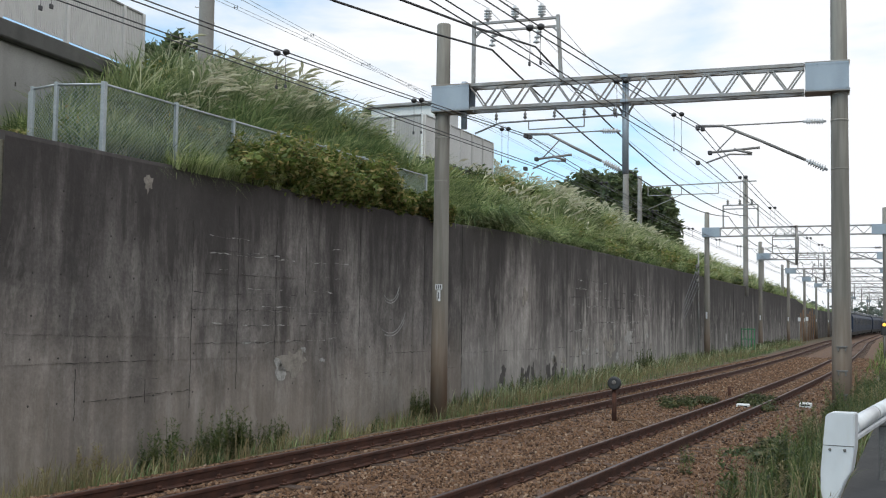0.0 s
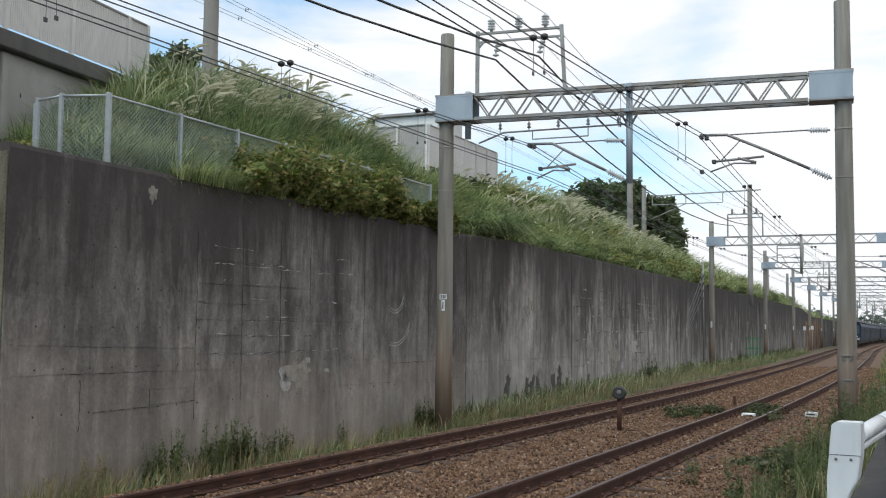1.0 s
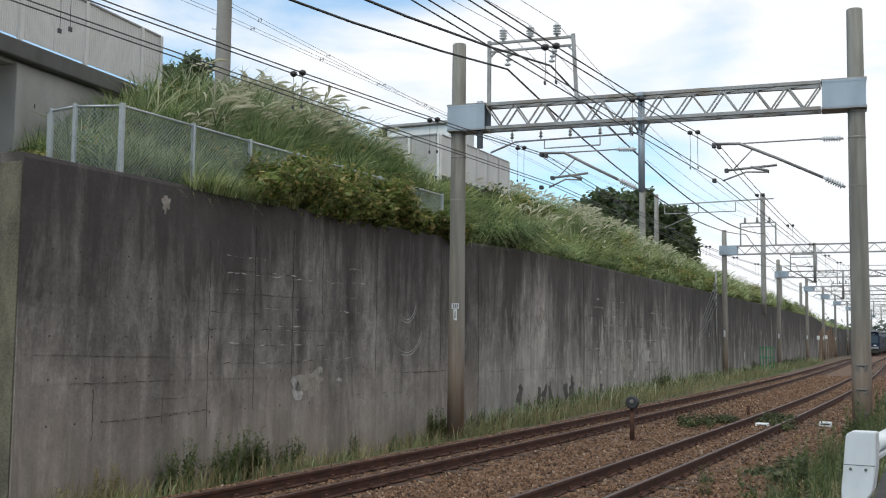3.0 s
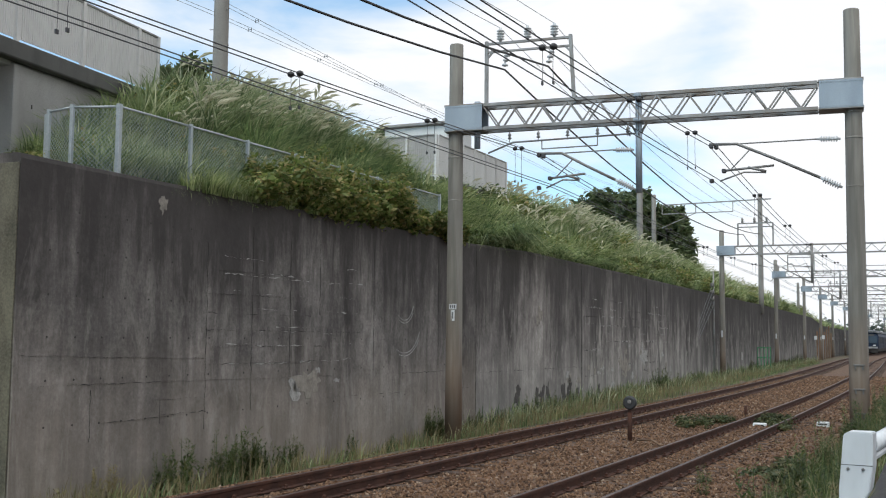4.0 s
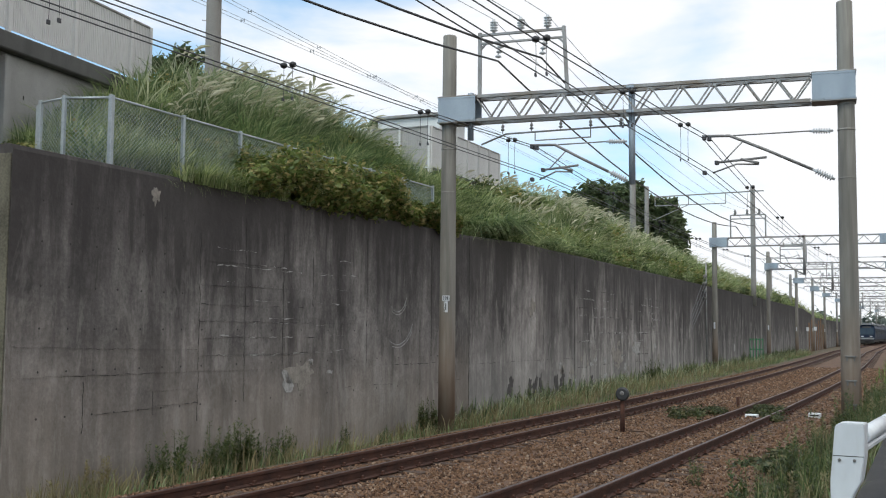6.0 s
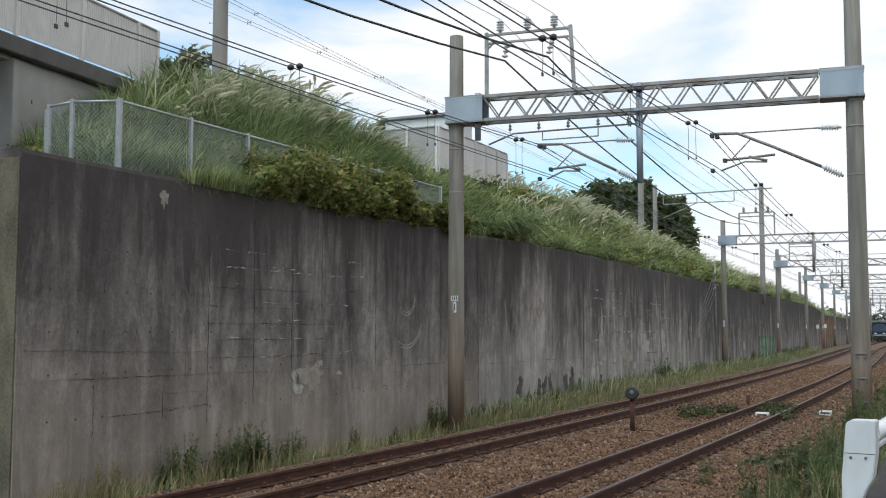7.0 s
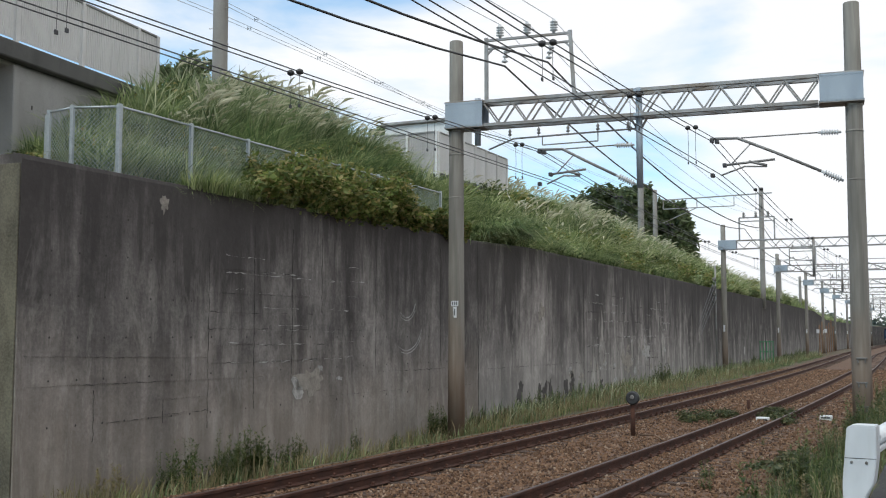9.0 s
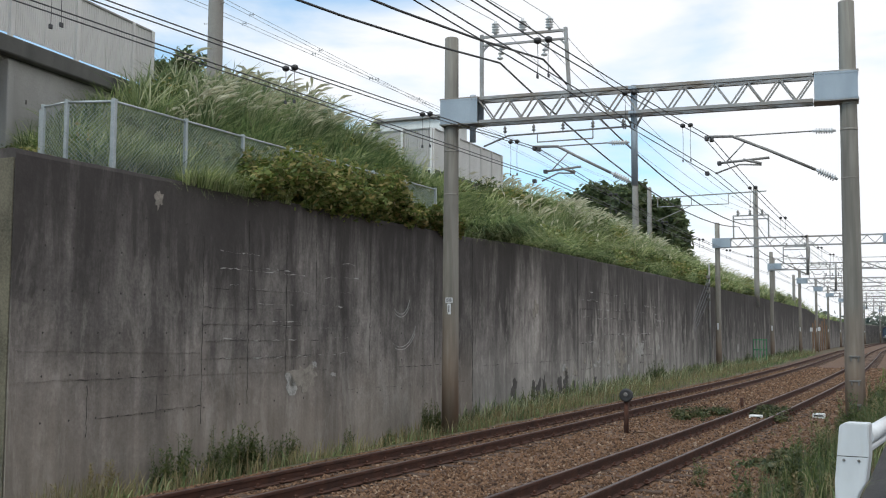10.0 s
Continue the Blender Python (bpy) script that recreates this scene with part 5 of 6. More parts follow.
def slope_points(n, y0, y1, u0, u1, bias=1.0):
    y = y0 + (y1 - y0) * prng.random(n) ** bias
    u = prng.uniform(u0, u1, n)
    x = np.array([wall_x(a) - 0.5 - b for a, b in zip(y, u)])
    z = np.array([mound_h(a, b) for a, b in zip(x, y)])
    return np.stack([x, y, z - 0.03], 1), u


# carpet of grass on the slope
p, u = slope_points(30000, 14.6, 75, 0.05, 7.5, 1.35)
p = p[(p[:, 0] > -16.6) | (p[:, 1] > 18.0)]
p = p[(p[:, 0] > -17.8) | (p[:, 1] > 22.5)]
p = p[p[:, 1] > 15.1 + np.maximum(0, -14.2 - p[:, 0]) * 0.4]
tagged(new("slope_grass", blades_mesh("slope_grass", p, 0.35, 0.9, (0.2, 0.9), 0.034, M_DEEP, (0.10, 0.08), np.interp(p[:, 1], [15, 18, 21], [0.6, 0.75, 1.0]))), "dense green meadow grass on the slope", "grass", kind="stuff")


def clump_field(name, spots, per, hmin, hmax, width, droop, spread, mat, label, lean=(0.03, 0.02), hang=0.0):
    """Many separate clumps of arching blades, each with its own height and bend."""
    n = len(spots)
    k = np.repeat(np.arange(n), per)
    a = prng.uniform(0, 6.283, n * per)
    q = spread * np.sqrt(prng.random(n * per))
    tall = prng.uniform(hmin, hmax, n)[k] * prng.uniform(0.55, 1.1, n * per)
    base = spots[k] + np.stack([np.cos(a) * q, np.sin(a) * q, 0 * q - 0.05], 1)
    bend = prng.uniform(*droop, n)[k] * prng.uniform(0.5, 1.4, n * per)
    v, f = blade_arrays(base, tall, a + prng.normal(0, 0.6, n * per), bend, prng.uniform(0.6, 1.3, n * per) * width, lean, prng.uniform(0, 1.5, n * per) * hang)
    return tagged(new(name, from_lists(name, v.tolist(), f, mat)), label, "grass", kind="stuff")


def clear_of_road(p):
    """Spots that stand free of the abutment, the screens and the roadway."""
    x, y = p[:, 0], p[:, 1]
    bad = ((y < 24.6) & (x < -18.0 - 0.115 * (y - 11.4))) | ((y < 27.5) & (x < -20.0)) | ((y > 32) & (y < 48) & (x < -16.9))
    return p[~bad]


p, u = slope_points(520, 15.3, 31, 0.15, 5.6, 1.1)
p = clear_of_road(p[p[:, 1] > 15.5 + np.maximum(0, -14.2 - p[:, 0]) * 0.5])
clump_field("fence_grass", p, 60, 0.75, 1.35, 0.032, (0.3, 1.0), 0.28, M_DEEP, "tall dark green grass crowding the mesh fence")
p, u = slope_points(330, 15.3, 25, 0.1, 4.6, 1.0)
p = clear_of_road(p[p[:, 1] > 15.5 + np.maximum(0, -14.2 - p[:, 0]) * 0.5])
clump_field("fence_reeds", p, 34, 0.7, 1.25, 0.030, (0.15, 0.7), 0.2, M_LUSH, "bright green reed blades behind the mesh fence")
p, u = slope_points(300, 19.5, 42, 0.8, 3.9, 1.0)
clump_field("mound_grass", clear_of_road(p), 50, 0.7, 1.6, 0.036, (0.3, 1.5), 0.32, M_DEEP, "deep green grass on the mound below the plumes", (0.06, 0.04))
p, u = slope_points(230, 20.5, 42, 3.4, 7.0, 1.0)
clump_field("mound_reeds", clear_of_road(p), 44, 0.8, 1.9, 0.042, (0.3, 1.6), 0.32, M_REED, "grey-green silver grass leaves covering the mound", (0.12, 0.08))
p, u = slope_points(230, 31.5, 72, 0.15, 2.2, 1.2)
clump_field("edge_reeds", clear_of_road(p), 42, 0.45, 1.35, 0.062, (0.5, 1.9), 0.35, M_LUSH, "lush green reeds arching over the wall top", (0.05, 0.0), 0.1)
p, u = slope_points(560, 31.5, 80, 1.4, 6.5, 1.1)
clump_field("slope_reeds", clear_of_road(p), 38, 0.6, 1.95, 0.066, (0.5, 1.8), 0.35, M_LUSH, "lush pale green reeds on the far slope")
p, u = slope_points(300, 31.5, 90, 0.1, 5.5, 1.1)
clump_field("slope_undergrowth", clear_of_road(p), 50, 0.5, 1.2, 0.052, (0.4, 1.6), 0.4, M_DEEP, "dark green grass between the reeds")
p, u = slope_points(620, 75, 215, 0.0, 5.5, 1.2)
clump_field("far_reeds", p, 24, 0.7, 1.8, 0.13, (0.5, 1.7), 0.5, M_LUSH, "pale green reeds along the far wall top")
p, u = slope_points(14000, 70, 270, 0.05, 7.0, 1.3)
tagged(new("far_slope_grass", blades_mesh("far_slope_grass", p, 0.6, 1.4, (0.2, 0.9), 0.055, M_DEEP, (0.03, 0.02))), "tall pale green grass along the far wall top", "grass", kind="stuff")


def tuft_meshes(seed, n, hmin, hmax, width, droop, spread, mat, plumes, lean=(0.0, 0.0), hang=0.0):
    r = np.random.default_rng(seed)
    a, q = r.uniform(0, 6.283, n), spread * np.sqrt(r.random(n))
    base = np.stack([np.cos(a) * q, np.sin(a) * q, 0 * q - 0.05], 1)
    v, f = blade_arrays(base, r.uniform(hmin, hmax, n), a + r.normal(0, 0.7, n), r.uniform(*droop, n), r.uniform(0.7, 1.3, n) * width, lean, r.uniform(0.2, 1.6, n) * hang)
    blades = from_lists("foliage", v.tolist(), f, mat)
    pl = None
    if plumes:
        a2 = r.normal(0.3, 1.3, plumes)
        b2 = np.stack([r.uniform(-spread, spread, plumes) * 0.7, r.uniform(-spread, spread, plumes) * 0.7, np.zeros(plumes)], 1)
        pv, pf = plume_arrays(b2, r.uniform(hmax * 0.85, hmax * 1.15, plumes), a2, r.uniform(0.028, 0.048, plumes), (lean[0] + 0.05, lean[1] + 0.05))
        pl = from_lists("seed_head", pv, pf, M_PLUME)
    return blades, pl


TUFTS = [tuft_meshes(20 + k, 150, 0.8, 1.55, 0.032, (0.25, 1.0), 0.42, M_REED, (13, 7, 19)[k % 3]) for k in range(5)]
GREEN = [tuft_meshes(40 + k, 150, 0.6, 1.2, 0.030, (0.3, 1.2), 0.42, M_LUSH, 0) for k in range(3)]
DEEP = [tuft_meshes(80 + k, 150, 0.7, 1.5, 0.032, (0.25, 1.2), 0.42, M_DEEP, 0) for k in range(3)]
swaying = []


def grass_tuft(x, y, z, kind, scale, spin, label, group, amp):
    t = thing("silver_grass" if kind[1] else "grass_clump", label, "grass", Matrix.Translation((x, y, z)), group)
    b = new("foliage", kind[0])
    b.parent = t
    b.matrix_basis = Matrix.Rotation(spin, 4, "Z") @ Matrix.Scale(scale, 4)
    if kind[1]:
        q = new("seed_head", kind[1])
        q.parent = t
        q.matrix_basis = Matrix.Rotation(spin * 0.15, 4, "Z") @ Matrix.Scale(scale, 4)
        tagged(q, "cream feathery seed heads")
    swaying.append((t, x, y, z, amp))
    return t


tr = random.Random(8)
for i in range(230):
    y = tr.uniform(20.0, 42) if i < 150 else tr.uniform(42, 75)
    uu = tr.uniform(1.8, 6.6)
    x = wall_x(y) - 0.5 - uu
    if 31 < y < 48 and x < -15.9:
        continue
    if (y < 25.5 and x < -19.0) or (y < 22.5 and x < -17.2):
        continue
    if uu < 2.8 and y < 40:
        grass_tuft(x, y, mound_h(x, y), DEEP[i % 3], tr.uniform(0.8, 1.25), tr.uniform(0, 6.28), "tall deep green grass bending in the wind", "tall grass on the slope", 0.9)
        continue
    grass_tuft(x, y, mound_h(x, y), TUFTS[i % 5], tr.uniform(0.8, 1.2), tr.uniform(0, 6.28), "tall silver grass with cream plumes bending in the wind", "silver grass on the slope", 1.0)
for i in range(85):
    y = tr.uniform(15.4, 34)
    uu = tr.uniform(0.3, 2.6) if y > 17.5 else tr.uniform(0.4, 2.6)
    x = wall_x(y) - 0.5 - uu
    if y < 17.5 and x < -15.3:
        continue
    grass_tuft(x, y, mound_h(x, y), GREEN[i % 3], tr.uniform(0.7, 1.1), tr.uniform(0, 6.28), "bright green grass clump behind the mesh fence", "grass clumps on the slope", 0.6)
# green clumps rooted on the coping before the fence
for i, y in enumerate((17.2, 17.7, 18.2, 18.7, 19.2, 19.8, 20.6, 21.6)):
    grass_tuft(wall_x(y) - 0.06, y, wall_top(y) - 0.06, GREEN[i % 3], 0.5 + 0.07 * (i % 3), i * 1.1, "bright green grass clump on the wall coping", "grass clumps on the coping", 0.4)
# drooping clumps over the coping
DROOP = [tuft_meshes(60 + k, 260, 0.7, 1.4, 0.034, (0.4, 1.8), 0.5, M_DEEP, 0, (0.24, 0.04), 0.65) for k in range(2)]
for i, (y, s) in enumerate(((32.6, 0.75), (33.6, 1.0), (34.7, 1.15), (36.0, 0.95), (40.0, 0.7), (46.5, 0.7), (17.4, 0.36), (18.2, 0.42), (18.9, 0.42), (16.8, 0.3), (19.6, 0.42), (17.9, 0.4))):
    grass_tuft(wall_x(y) - 0.45, y, wall_top(y) - 0.05 + 0.42 * s * (y > 30), DROOP[i % 2], s, (i * 1.3) % 1.8 - 0.9, "long green grass drooping over the wall coping", "drooping grass", 0.5)


def leaf_cloud(n, centre, radii, size, seed, shell=0.55):
    """Many small folded leaves filling an uneven lump; returns lists."""
    r = np.random.default_rng(seed)
    d = r.normal(0, 1, (n, 3))
    d /= np.linalg.norm(d, axis=1)[:, None]
    q = shell + (1 - shell) * r.random(n)
    lump = np.array([0.75 + 0.45 * noise.noise(Vector(v * 1.8) + Vector((seed, 0, 0))) for v in d])
    c = np.array(centre) + d * (q * lump)[:, None] * np.array(radii)
    verts, faces = [], []
    for i in range(n):
        a = r.normal(0, 1, 3)
        a[2] *= 0.5
        a /= np.linalg.norm(a)
        b = np.cross(a, d[i] + r.normal(0, 0.5, 3))
        b /= max(1e-6, np.linalg.norm(b))
        s = size * r.uniform(0.6, 1.4)
        o = len(verts)
        verts += [tuple(c[i] - a * s), tuple(c[i] + b * s * 0.45), tuple(c[i] + a * s), tuple(c[i] - b * s * 0.45)]
        faces += [(o, o + 1, o + 2), (o, o + 2, o + 3)]
    return verts, faces


def leaf_mesh(name, clouds, mat):
    V, F = [], []
    for v, f in clouds:
        o = len(V)
        V += v
        F += [tuple(i + o for i in t) for t in f]
    return from_lists(name, V, F, mat)


def shrub(x, y, z, rx, ry, rz, seed, mat, label, size=0.055, n=900, name="shrub", group="shrubs on the wall top"):
    r = random.Random(seed)
    s = thing(name, label, "shrub", Matrix.Translation((x, y, z)), group)
    clouds = [leaf_cloud(n // 4, (r.uniform(-0.35, 0.35) * rx, r.uniform(-0.6, 0.6) * ry, r.uniform(-0.2, 0.35) * rz), (rx * r.uniform(0.5, 0.8), ry * r.uniform(0.4, 0.7), rz * r.uniform(0.5, 0.85)), size, seed * 10 + k, 0.35) for k in range(5)]
    o = new("foliage", leaf_mesh("foliage", clouds, mat))
    o.parent = s
    for k in range(5):
        bm = bmesh.new()
        tube(bm, [(0, 0, -0.3), (r.uniform(-0.2, 0.2) * rx, r.uniform(-0.3, 0.3) * ry, 0.1 * rz), (r.uniform(-0.5, 0.6) * rx, r.uniform(-0.7, 0.7) * ry, r.uniform(-0.1, 0.6) * rz)], 0.012, 5, 0.005)
        part("stem", bm, M_BARK, s)
    return s


# leafy vines lying over the coping behind the near pole
sr = random.Random(4)
for k, y in enumerate((19.6, 20.4, 21.1, 21.9, 22.6, 23.3, 24.0, 24.7, 25.4, 26.2, 27.0, 27.8, 28.8, 29.8)):
    far_end = y > 26.8
    q = 0.62 if far_end else 1.0
    shrub(wall_x(y) + 0.10 - 0.12 * (k % 2), y, 5.32 + 0.16 * (k % 3) * q - 0.12 * far_end, 0.80 * q, 1.0 * q, 0.85 * q, 70 + k, M_LEAF, "leafy green vine spilling over the wall coping", 0.075, 1700)
    if k > 1 and not far_end:
        shrub(wall_x(y) - 0.55, y + 0.3, 5.75 + 0.15 * (k % 2), 0.9, 1.0, 0.8, 170 + k, M_LEAF, "leafy green vine climbing through the mesh fence", 0.075, 1100)
for k, (u0, y) in enumerate(((1.2, 21), (1.4, 23), (1.3, 25.2), (1.6, 27), (1.9, 29.5), (2.4, 31), (3.2, 30), (2.2, 26), (3.6, 33.0), (2.6, 36.5), (1.2, 44), (1.0, 49), (1.1, 57), (1.3, 64))):
    x = wall_x(y) - 0.5 - u0
    shrub(x, y, mound_h(x, y) + 0.5, 1.1, 1.2, 0.95, 90 + k, M_LEAF, "yellowing leafy shrub among the tall grass", 0.06, 900)


for k, (x, y, s) in enumerate(((-15.2, 16.6, 0.6), (-16.1, 17.4, 0.7), (-15.4, 18.0, 0.7), (-16.6, 18.6, 0.8), (-15.8, 19.4, 0.85), (-17.1, 19.9, 0.9), (-16.4, 20.8, 0.95), (-17.6, 21.6, 1.0), (-18.4, 22.8, 0.9), (-14.9, 17.4, 0.55), (-16.3, 16.0, 0.75), (-16.6, 16.3, 0.8))):
    shrub(x, y, mound_h(x, y) + 0.35 * s, 0.9 * s, 0.9 * s, 0.75 * s, 260 + k, (M_LEAF, M_WEED)[k % 2], "leafy green shrub behind the mesh fence", 0.06, 900)
hr = random.Random(77)
for k in range(22):
    y = hr.uniform(15.9, 23.5)
    x = hr.uniform(-18.0 - 0.115 * (y - 11.4), -15.0)
    q = hr.uniform(0.55, 1.0)
    shrub(x, y, mound_h(x, y) + 0.35 * q, 0.8 * q, 0.8 * q, 0.8 * q, 600 + k, (M_WEED, M_LEAF, M_WEED)[k % 3], "leafy green shrub on the bank below the road", 0.07, 700)
for k in range(84):
    y = 31.5 + 50 * hr.random() ** 1.2
    uu = hr.uniform(0.1, 1.6) if k % 3 else hr.uniform(1.6, 4.5)
    x = wall_x(y) - 0.5 - uu
    q = hr.uniform(0.5, 1.0)
    shrub(x, y, mound_h(x, y) + 0.4 * q, 0.9 * q, 1.2 * q, 0.85 * q, 640 + k, (M_LEAF, M_WEED, M_LUSH)[k % 3], "leafy green bush among the reeds", 0.10, 560)
fr = random.Random(33)
for k in range(34):
    y = 40 + 110 * (k / 34) + fr.uniform(-1, 1)
    u0 = fr.choice((0.2, 0.4, 1.4, 2.6, 4.0))
    x = wall_x(y) - 0.5 - u0
    s = fr.uniform(0.8, 1.4)
    shrub(x, y, mound_h(x, y) + 0.45 * s, 1.0 * s, 1.4 * s, 0.8 * s, 300 + k, (M_LEAF, M_WEED)[k % 2], "leafy shrub growing among the far wall-top grass", 0.11, 520)
fp, _ = slope_points(380, 42, 150, 0.8, 6.0, 1.3)
pv, pf = plume_arrays(fp, prng.uniform(1.2, 1.9, len(fp)), prng.normal(0.3, 1.5, len(fp)), prng.uniform(0.03, 0.055, len(fp)), (0.05, 0.03))
tagged(new("far_plumes", from_lists("far_plumes", pv, pf, M_PLUME)), "pale feathery grass heads along the far slope", "grass", kind="stuff")


# ---- weeds along the wall foot and the verge ----
def weed_mesh(seed, h, n, mat):
    """Upright weed: stalks with many narrow leaves."""
    r = np.random.default_rng(seed)
    V, F = [], []
    for s in range(n):
        a = r.uniform(0, 6.28)
        b = np.array([r.normal(0, 0.12), r.normal(0, 0.12), 0.0])
        top = b + np.array([math.cos(a) * 0.12 * h, math.sin(a) * 0.12 * h, h * r.uniform(0.6, 1.0)])
        w = np.array([-math.sin(a), math.cos(a), 0]) * 0.006
        o = len(V)
        V += [tuple(b - w), tuple(b + w), tuple(top + w * 0.4), tuple(top - w * 0.4)]
        F += [(o, o + 1, o + 2), (o, o + 2, o + 3)]
        m = int(64 * h)
        for k in range(m):
            t = 0.08 + 0.92 * k / m
            c = b + (top - b) * t
            q = r.uniform(0, 6.28)
            L = (0.19 - 0.11 * t) * r.uniform(0.6, 1.3)
            d = np.array([math.cos(q) * 0.85, math.sin(q) * 0.85, r.uniform(0.0, 0.7)]) * L
            sd_ = np.array([-math.sin(q), math.cos(q), 0]) * L * 0.13
            o = len(V)
            V += [tuple(c), tuple(c + d * 0.5 + sd_), tuple(c + d), tuple(c + d * 0.5 - sd_)]
            F += [(o, o + 1, o + 2), (o, o + 2, o + 3)]
    return from_lists("weed", V, F, mat)


WEEDS = [weed_mesh(k, (1.35, 1.1, 0.9, 0.7)[k % 4], 9, M_WEED) for k in range(6)]
DRYW = [weed_mesh(30 + k, (1.0, 0.8)[k % 2], 5, M_DRY) for k in range(2)]
wr = random.Random(21)


def weed(x, y, kinds, s, label, group):
    me = wr.choice(kinds)
    o = new("weed", me)
    o.matrix_basis = Matrix.Translation((x, y, ground_h(x, y) - 0.03)) @ Matrix.Rotation(wr.uniform(0, 6.28), 4, "Z") @ Matrix.Scale(s, 4)
    tagged(o, label, "weed", group)


W1 = "dark green leafy weed at the foot of the wall"
for y, n, s in ((15.9, 3, 1.0), (16.2, 3, 0.95), (16.9, 3, 0.9), (17.6, 5, 0.8), (18.1, 7, 1.1), (18.5, 7, 0.9), (19.0, 5, 0.75), (19.6, 4, 0.75), (20.2, 4, 0.7), (22.4, 5, 0.75), (22.9, 4, 0.65), (24.3, 3, 0.55), (26.2, 5, 1.05), (26.7, 5, 0.8), (29.3, 5, 0.85), (29.8, 4, 0.8)):
    for k in range((2 * n + 1) // 3):
        weed(wall_x(y) + 0.75 + wr.uniform(-0.3, 0.4), y + wr.uniform(-0.3, 0.3), WEEDS, s * wr.uniform(0.55, 1.15), W1, "weeds at the wall foot")
for y in (14.4, 14.7, 14.2, 13.4):
    weed(wall_x(y) + 0.6, y, DRYW, 0.9, "dry brown weed stalks at the wall foot", "dry weeds")
for k in range(95):
    y = wr.uniform(31, 125)
    weed(wall_x(y) + 0.6 + wr.uniform(0, 0.8), y, WEEDS, wr.uniform(0.4, 1.0), W1, "weeds at the wall foot")


def ground_points(n, y0, y1, xa, xb, bias=1.0):
    y = y0 + (y1 - y0) * prng.random(n) ** bias
    x = np.array([prng.uniform(xa(q), xb(q)) for q in y])
    keep = np.array([noise.noise(Vector((a * 0.55, b * 0.55, 7))) + prng.uniform(-0.35, 0.35) > -0.12 for a, b in zip(x, y)])
    x, y = x[keep], y[keep]
    z = np.array([ground_h(a, b) - 0.03 for a, b in zip(x, y)])
    return np.stack([x, y, z], 1)


p = ground_points(15000, 12, 130, lambda y: wall_x(y) + 0.3, lambda y: line_x(y) - 4.5, 1.0)
tagged(new("wall_foot_grass", blades_mesh("wall_foot_grass", p, 0.15, 0.50, (0.2, 0.9), 0.016, M_DEEP, (0.05, 0.05))), "patchy green grass along the wall foot", "grass", kind="stuff")
p = ground_points(4200, 27, 140, lambda y: wall_x(y) + 0.25, lambda y: wall_x(y) + 2.4, 1.2)
tagged(new("straw_foot_grass", blades_mesh("straw_foot_grass", p, 0.3, 0.8, (0.15, 0.9), 0.024, M_DRY, (0.06, 0.03))), "straw-yellow grass among the green at the wall foot", "grass", kind="stuff")
p = ground_points(5600, 28, 140, lambda y: wall_x(y) + 0.25, lambda y: wall_x(y) + 1.7, 1.2)
tagged(new("tall_foot_grass", blades_mesh("tall_foot_grass", p, 0.35, 0.95, (0.15, 0.8), 0.032, M_REED, (0.08, 0.05))), "tall pale grass crowding the wall foot", "grass", kind="stuff")
p = ground_points(8500, 11.5, 80, lambda y: wall_x(y) + 0.3, lambda y: line_x(y) - 4.5, 1.6)
tagged(new("dry_foot_grass", blades_mesh("dry_foot_grass", p, 0.25, 0.65, (0.1, 0.6), 0.014, M_DRY, (0.05, 0.05))), "dry straw-coloured grass by the wall foot", "grass", kind="stuff")
p = ground_points(5200, 9.5, 90, lambda y: line_x(y) + (4.75 if y < 32 else 3.9), lambda y: -0.75 if y < 35 else 2.0, 1.5)
tagged(new("verge_grass", blades_mesh("verge_grass", p, 0.15, 0.55, (0.15, 0.9), 0.012, M_DEEP, (0.05, 0.05))), "rough green grass on the verge beside the track", "grass", kind="stuff")
p = ground_points(2600, 9.5, 40, lambda y: line_x(y) + 4.0, lambda y: -0.75, 1.4)
tagged(new("verge_dry_grass", blades_mesh("verge_dry_grass", p, 0.30, 0.75, (0.1, 0.6), 0.012, M_DRY, (0.05, 0.05))), "dry grass stalks on the verge", "grass", kind="stuff")
p = ground_points(9000, 55, 210, lambda y: line_x(y) + 3.6, lambda y: line_x(y) + 14, 1.2)
tagged(new("far_verge_grass", blades_mesh("far_verge_grass", p, 0.4, 1.1, (0.2, 0.8), 0.06, M_GRASS, (0.05, 0.05))), "tall green grass beside the far track", "grass", kind="stuff")
p = ground_points(2800, 10.0, 34, lambda y: line_x(y) + 4.5, lambda y: -0.8, 1.2)
tagged(new("verge_tall_grass", blades_mesh("verge_tall_grass", p, 0.35, 0.95, (0.02, 0.45), 0.011, M_WEED, (0.03, 0.03))), "thin upright green grass on the verge", "grass", kind="stuff")
W2 = "leafy green weed on the verge by the guard rail"
for k in range(80):
    y = 11.5 + 24 * wr.random() ** 1.2
    x = wr.uniform(line_x(y) + 4.2, -0.95)
    if x < -2.0 and wr.random() < 0.6:
        continue
    weed(x, y, WEEDS if wr.random() < 0.8 else DRYW, wr.uniform(0.45, 0.95), W2, "weeds on the verge")
gr_ = random.Random(91)
for k in range(26):
    y = gr_.uniform(12.5, 27)
    x = gr_.uniform(line_x(y) + 3.6, -1.3)
    q = gr_.uniform(0.22, 0.5)
    shrub(x, y, ground_h(x, y) + 0.12 * q, 0.8 * q, 0.9 * q, 0.45 * q, 700 + k, M_CREEPER, "low leafy creeper sprawling over the verge", 0.055, 420, "creeper", "creepers on the verge")
